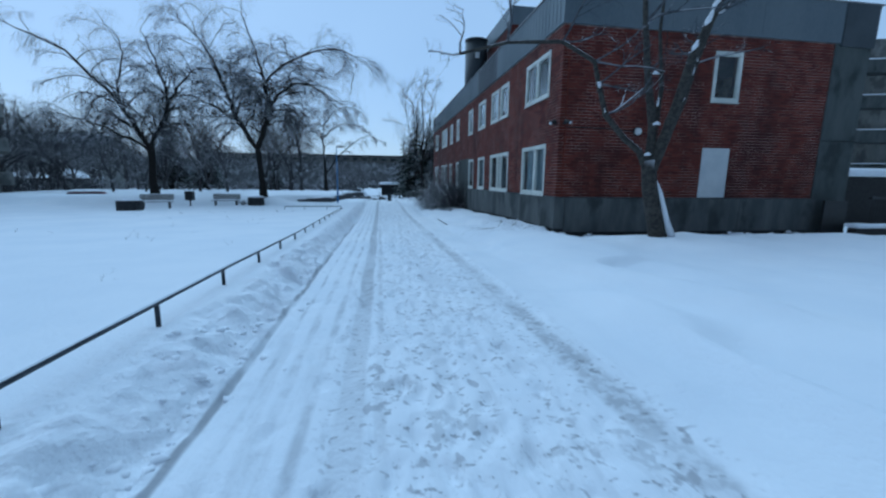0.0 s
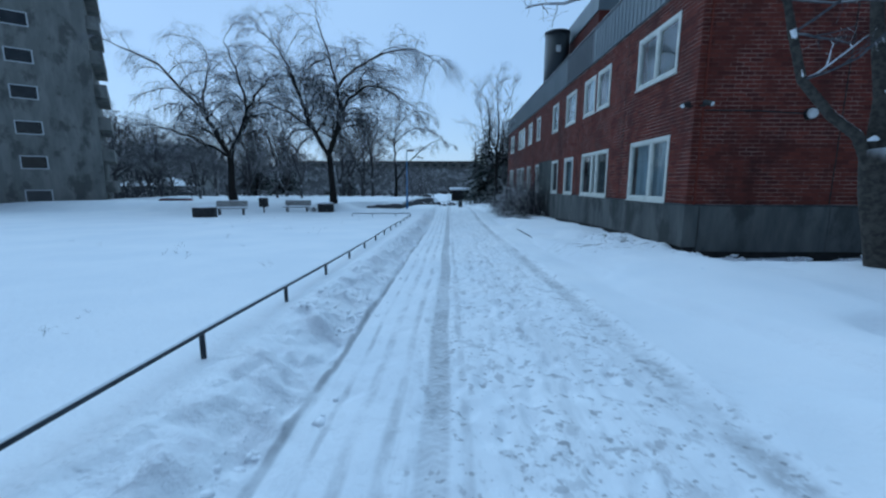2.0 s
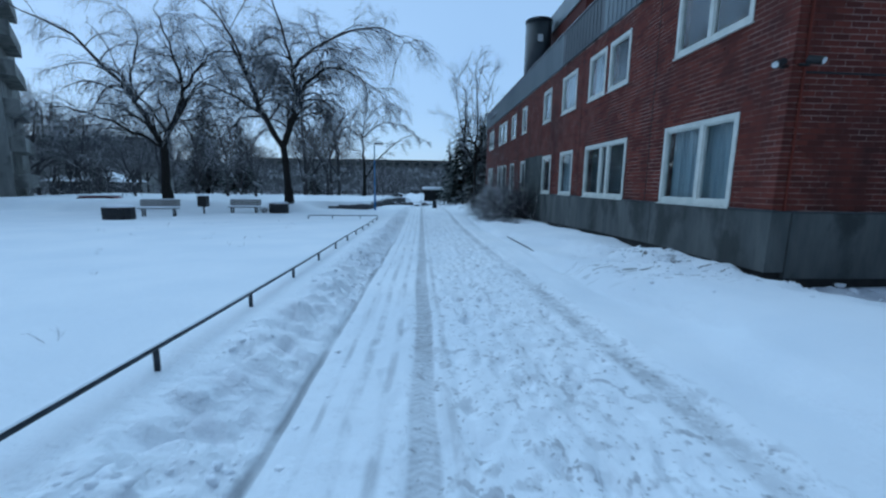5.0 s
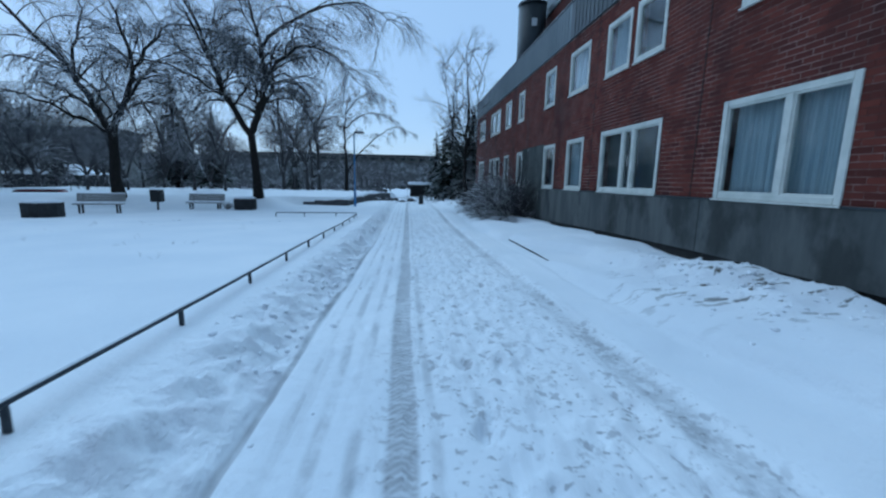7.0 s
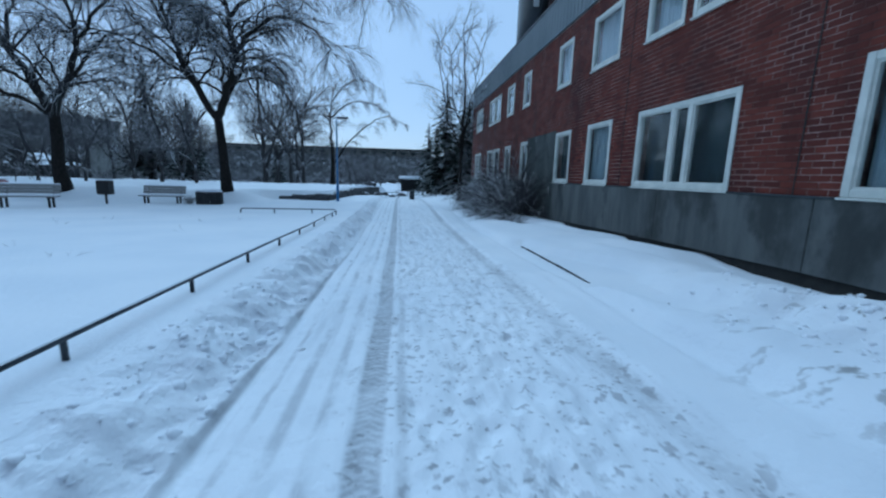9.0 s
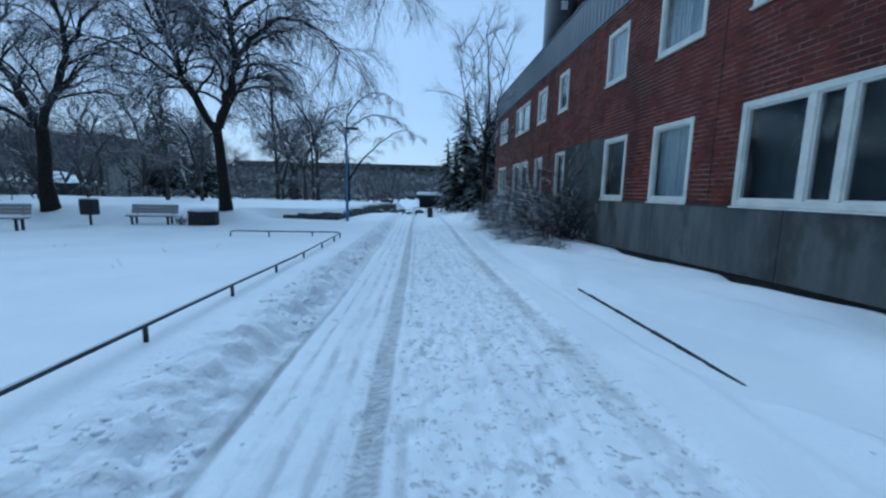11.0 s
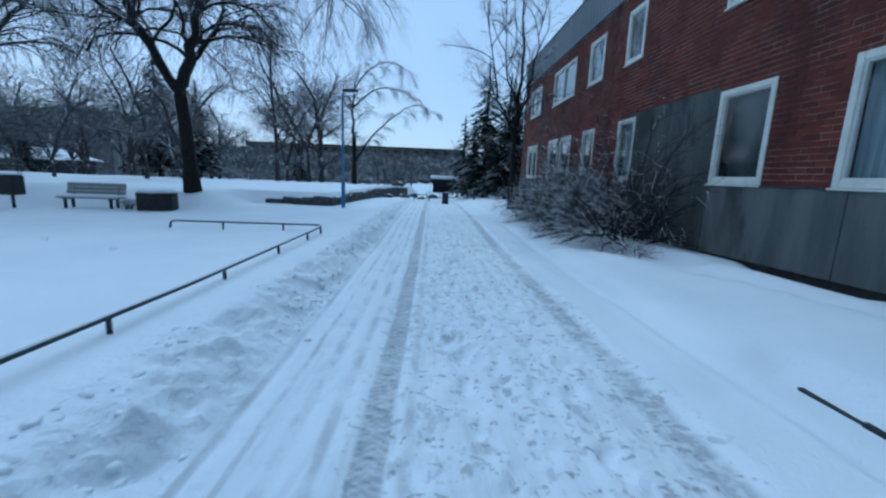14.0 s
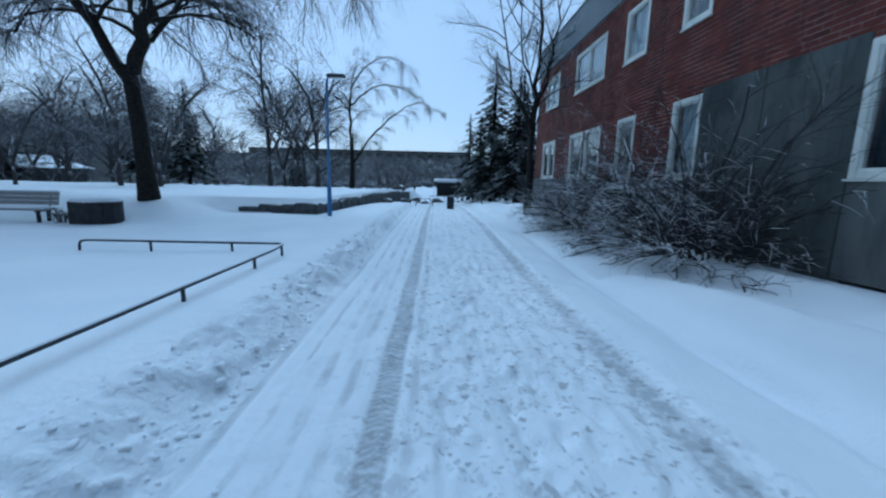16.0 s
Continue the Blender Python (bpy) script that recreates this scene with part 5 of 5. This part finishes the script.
# undergrowth that fills the belt between the trunks
g = Geo()
THICK = [(4, 3, 6, 0.55, 0.5, 0.15), (3, 3, 5, 0.6, 0.55, 0.3), (2, 3, 0, 0, 0, 0.3)]
for _ in range(420):
    y = 74 + 50 * rng.random()
    x = rng.uniform(-85, -8 + (y - 74) * 0.06) if rng.random() < 0.85 else rng.uniform(5, 30)
    if x > -26 or y > 62:
        branch([g], Vector((x, y, on(x, y) - 0.2)), Vector((rng.gauss(0, 0.4), rng.gauss(0, 0.4), 1)).normalized(), rng.uniform(1.4, 3.0), 0.05, 0, THICK, rng)
for _ in range(170):
    x, y = rng.uniform(-62, -22), rng.uniform(40, 62)
    if x < -23 - (y - 40) * 0.3:
        branch([g], Vector((x, y, on(x, y) - 0.2)), Vector((rng.gauss(0, 0.5), rng.gauss(0, 0.5), 1)).normalized(), rng.uniform(1.4, 3.0), 0.035, 0, THICK, rng)
tagged(new("undergrowth", g.mesh("undergrowth", MAT["brush"])), "tangled leafless undergrowth between the woodland trees", "undergrowth", "", "stuff")

# long flat-roofed blocks beyond the belt
def long_block(label, at, length, depth, h, step_u):
    th = thing("long_building", label, "building", "", at)
    q = Geo()
    q.box(0, 0, -3, length, depth, h)
    part("wall", q, "slab", th)
    q = Geo()
    q.box(-0.3, -0.3, h, length + 0.3, depth + 0.3, h + 0.7, 0.05)
    part("roof", q, "fascia_dark", th)
    u = 2.0
    while u < length - 3:
        for z in (h - 2.3, h - 5.1, h - 7.9):
            q = Geo()
            q.box(u, -0.05, z, u + step_u * 0.45, 0.04, z + 1.3)
            part("window", q, "panel", th)
        u += step_u
    return th


long_block("long grey slab building with a flat roof behind the trees", pose(-141, 105, -1.5), 76, 12, 11.9, 4.2)
long_block("distant long grey slab building on the wooded ridge", pose(-100, 245, 5.8), 118, 12, 8.4, 5.5)

# far wooded ridge, its paleness from haze carried by the material colour
g = Geo()
for _ in range(14000):
    y = 130 + 150 * rng.random()
    x = rng.uniform(-330, 330) if y > 150 else rng.uniform(-330, -8)
    z = float(height(x, y, False) + max(step(150, 260, y) * (10.8 + 2.0 * math.sin(x * 0.011) - 0.026 * np.clip(x, -260, 260)), step(120, 300, abs(x)) * 12))
    h, w = rng.uniform(2.0, 3.6), rng.uniform(1.4, 2.8)
    a = rng.uniform(0, 3.14)
    n = len(g.v)
    for k in range(5):
        b = a + k * 1.2566
        g.v.append((x + w * math.cos(b) * rng.uniform(0.6, 1.2), y + w * math.sin(b) * rng.uniform(0.6, 1.2), z + h * rng.uniform(0.1, 0.5)))
    g.v.append((x + rng.gauss(0, 0.4), y, z + h))
    g.v.append((x, y, z - 0.5))
    for k in range(5):
        g.f.append((n + k, n + (k + 1) % 5, n + 5))
        g.f.append((n + (k + 1) % 5, n + k, n + 6))
woods = new("far_woods", g.mesh("far_woods", MAT["woods"]))
tagged(woods, "dark wooded ridge on the horizon dusted with snow", "woods", "", "stuff")

# ---- bricks, last ----
COURSE, LEN = 0.1, 0.3
JOINT_H, JOINT_V = 0.016, 0.015
rng = random.Random(21)
unit = Geo()
unit.box(0.0, 0.0, 0.0, 0.02, LEN - JOINT_V, COURSE - JOINT_H, 0.0025)
unit_mesh = unit.mesh("brick", MAT["brick"])


def lay(u0, u1, holes, emit):
    k, z = 0, SILL + 0.003
    while z + COURSE < EAVE + 0.05:
        u = u0 - (LEN / 2 if k % 2 else 0)
        while u < u1:
            a, b = max(u, u0), min(u + LEN - JOINT_V, u1)
            pieces = [(a, b)] if b - a > 0.03 else []
            for h0, h1, z0, z1 in holes:
                if z0 < z + 0.05 < z1:
                    pieces = [p for c, d in pieces for p in ((c, min(d, h0)), (max(c, h1), d)) if p[1] - p[0] > 0.03]
            for c, d in pieces:
                emit(c, d, z)
            u += LEN
        z += COURSE
        k += 1


rest_w, rest_s = Geo(), Geo()
panel_hole = [(27.04, 30.5, 0.9, 2.93)]


def emit_west(a, b, z):
    j = rng.uniform(0, 0.004)
    if 16.6 < a < 18.5 and z < 4.4 and b - a > LEN - 0.02:
        ob = new("brick", unit_mesh)
        ob.parent = wall_west
        ob.location = (WX + j, a, z)
    else:
        rest_w.box(WX + j, a, z, WX + 0.02, b, z + COURSE - JOINT_H)


lay(SY + 0.006, END_Y, west_holes + panel_hole, emit_west)
lay(WX + 0.026, 15.92, south_holes, lambda a, b, z: rest_s.box(a, SY + rng.uniform(0, 0.004), z, b, SY + 0.02, z + COURSE - JOINT_H))
tagged(part("brickwork", rest_w, "brick", wall_west), kind="stuff")
tagged(part("brickwork", rest_s, "brick", wall_south), kind="stuff")
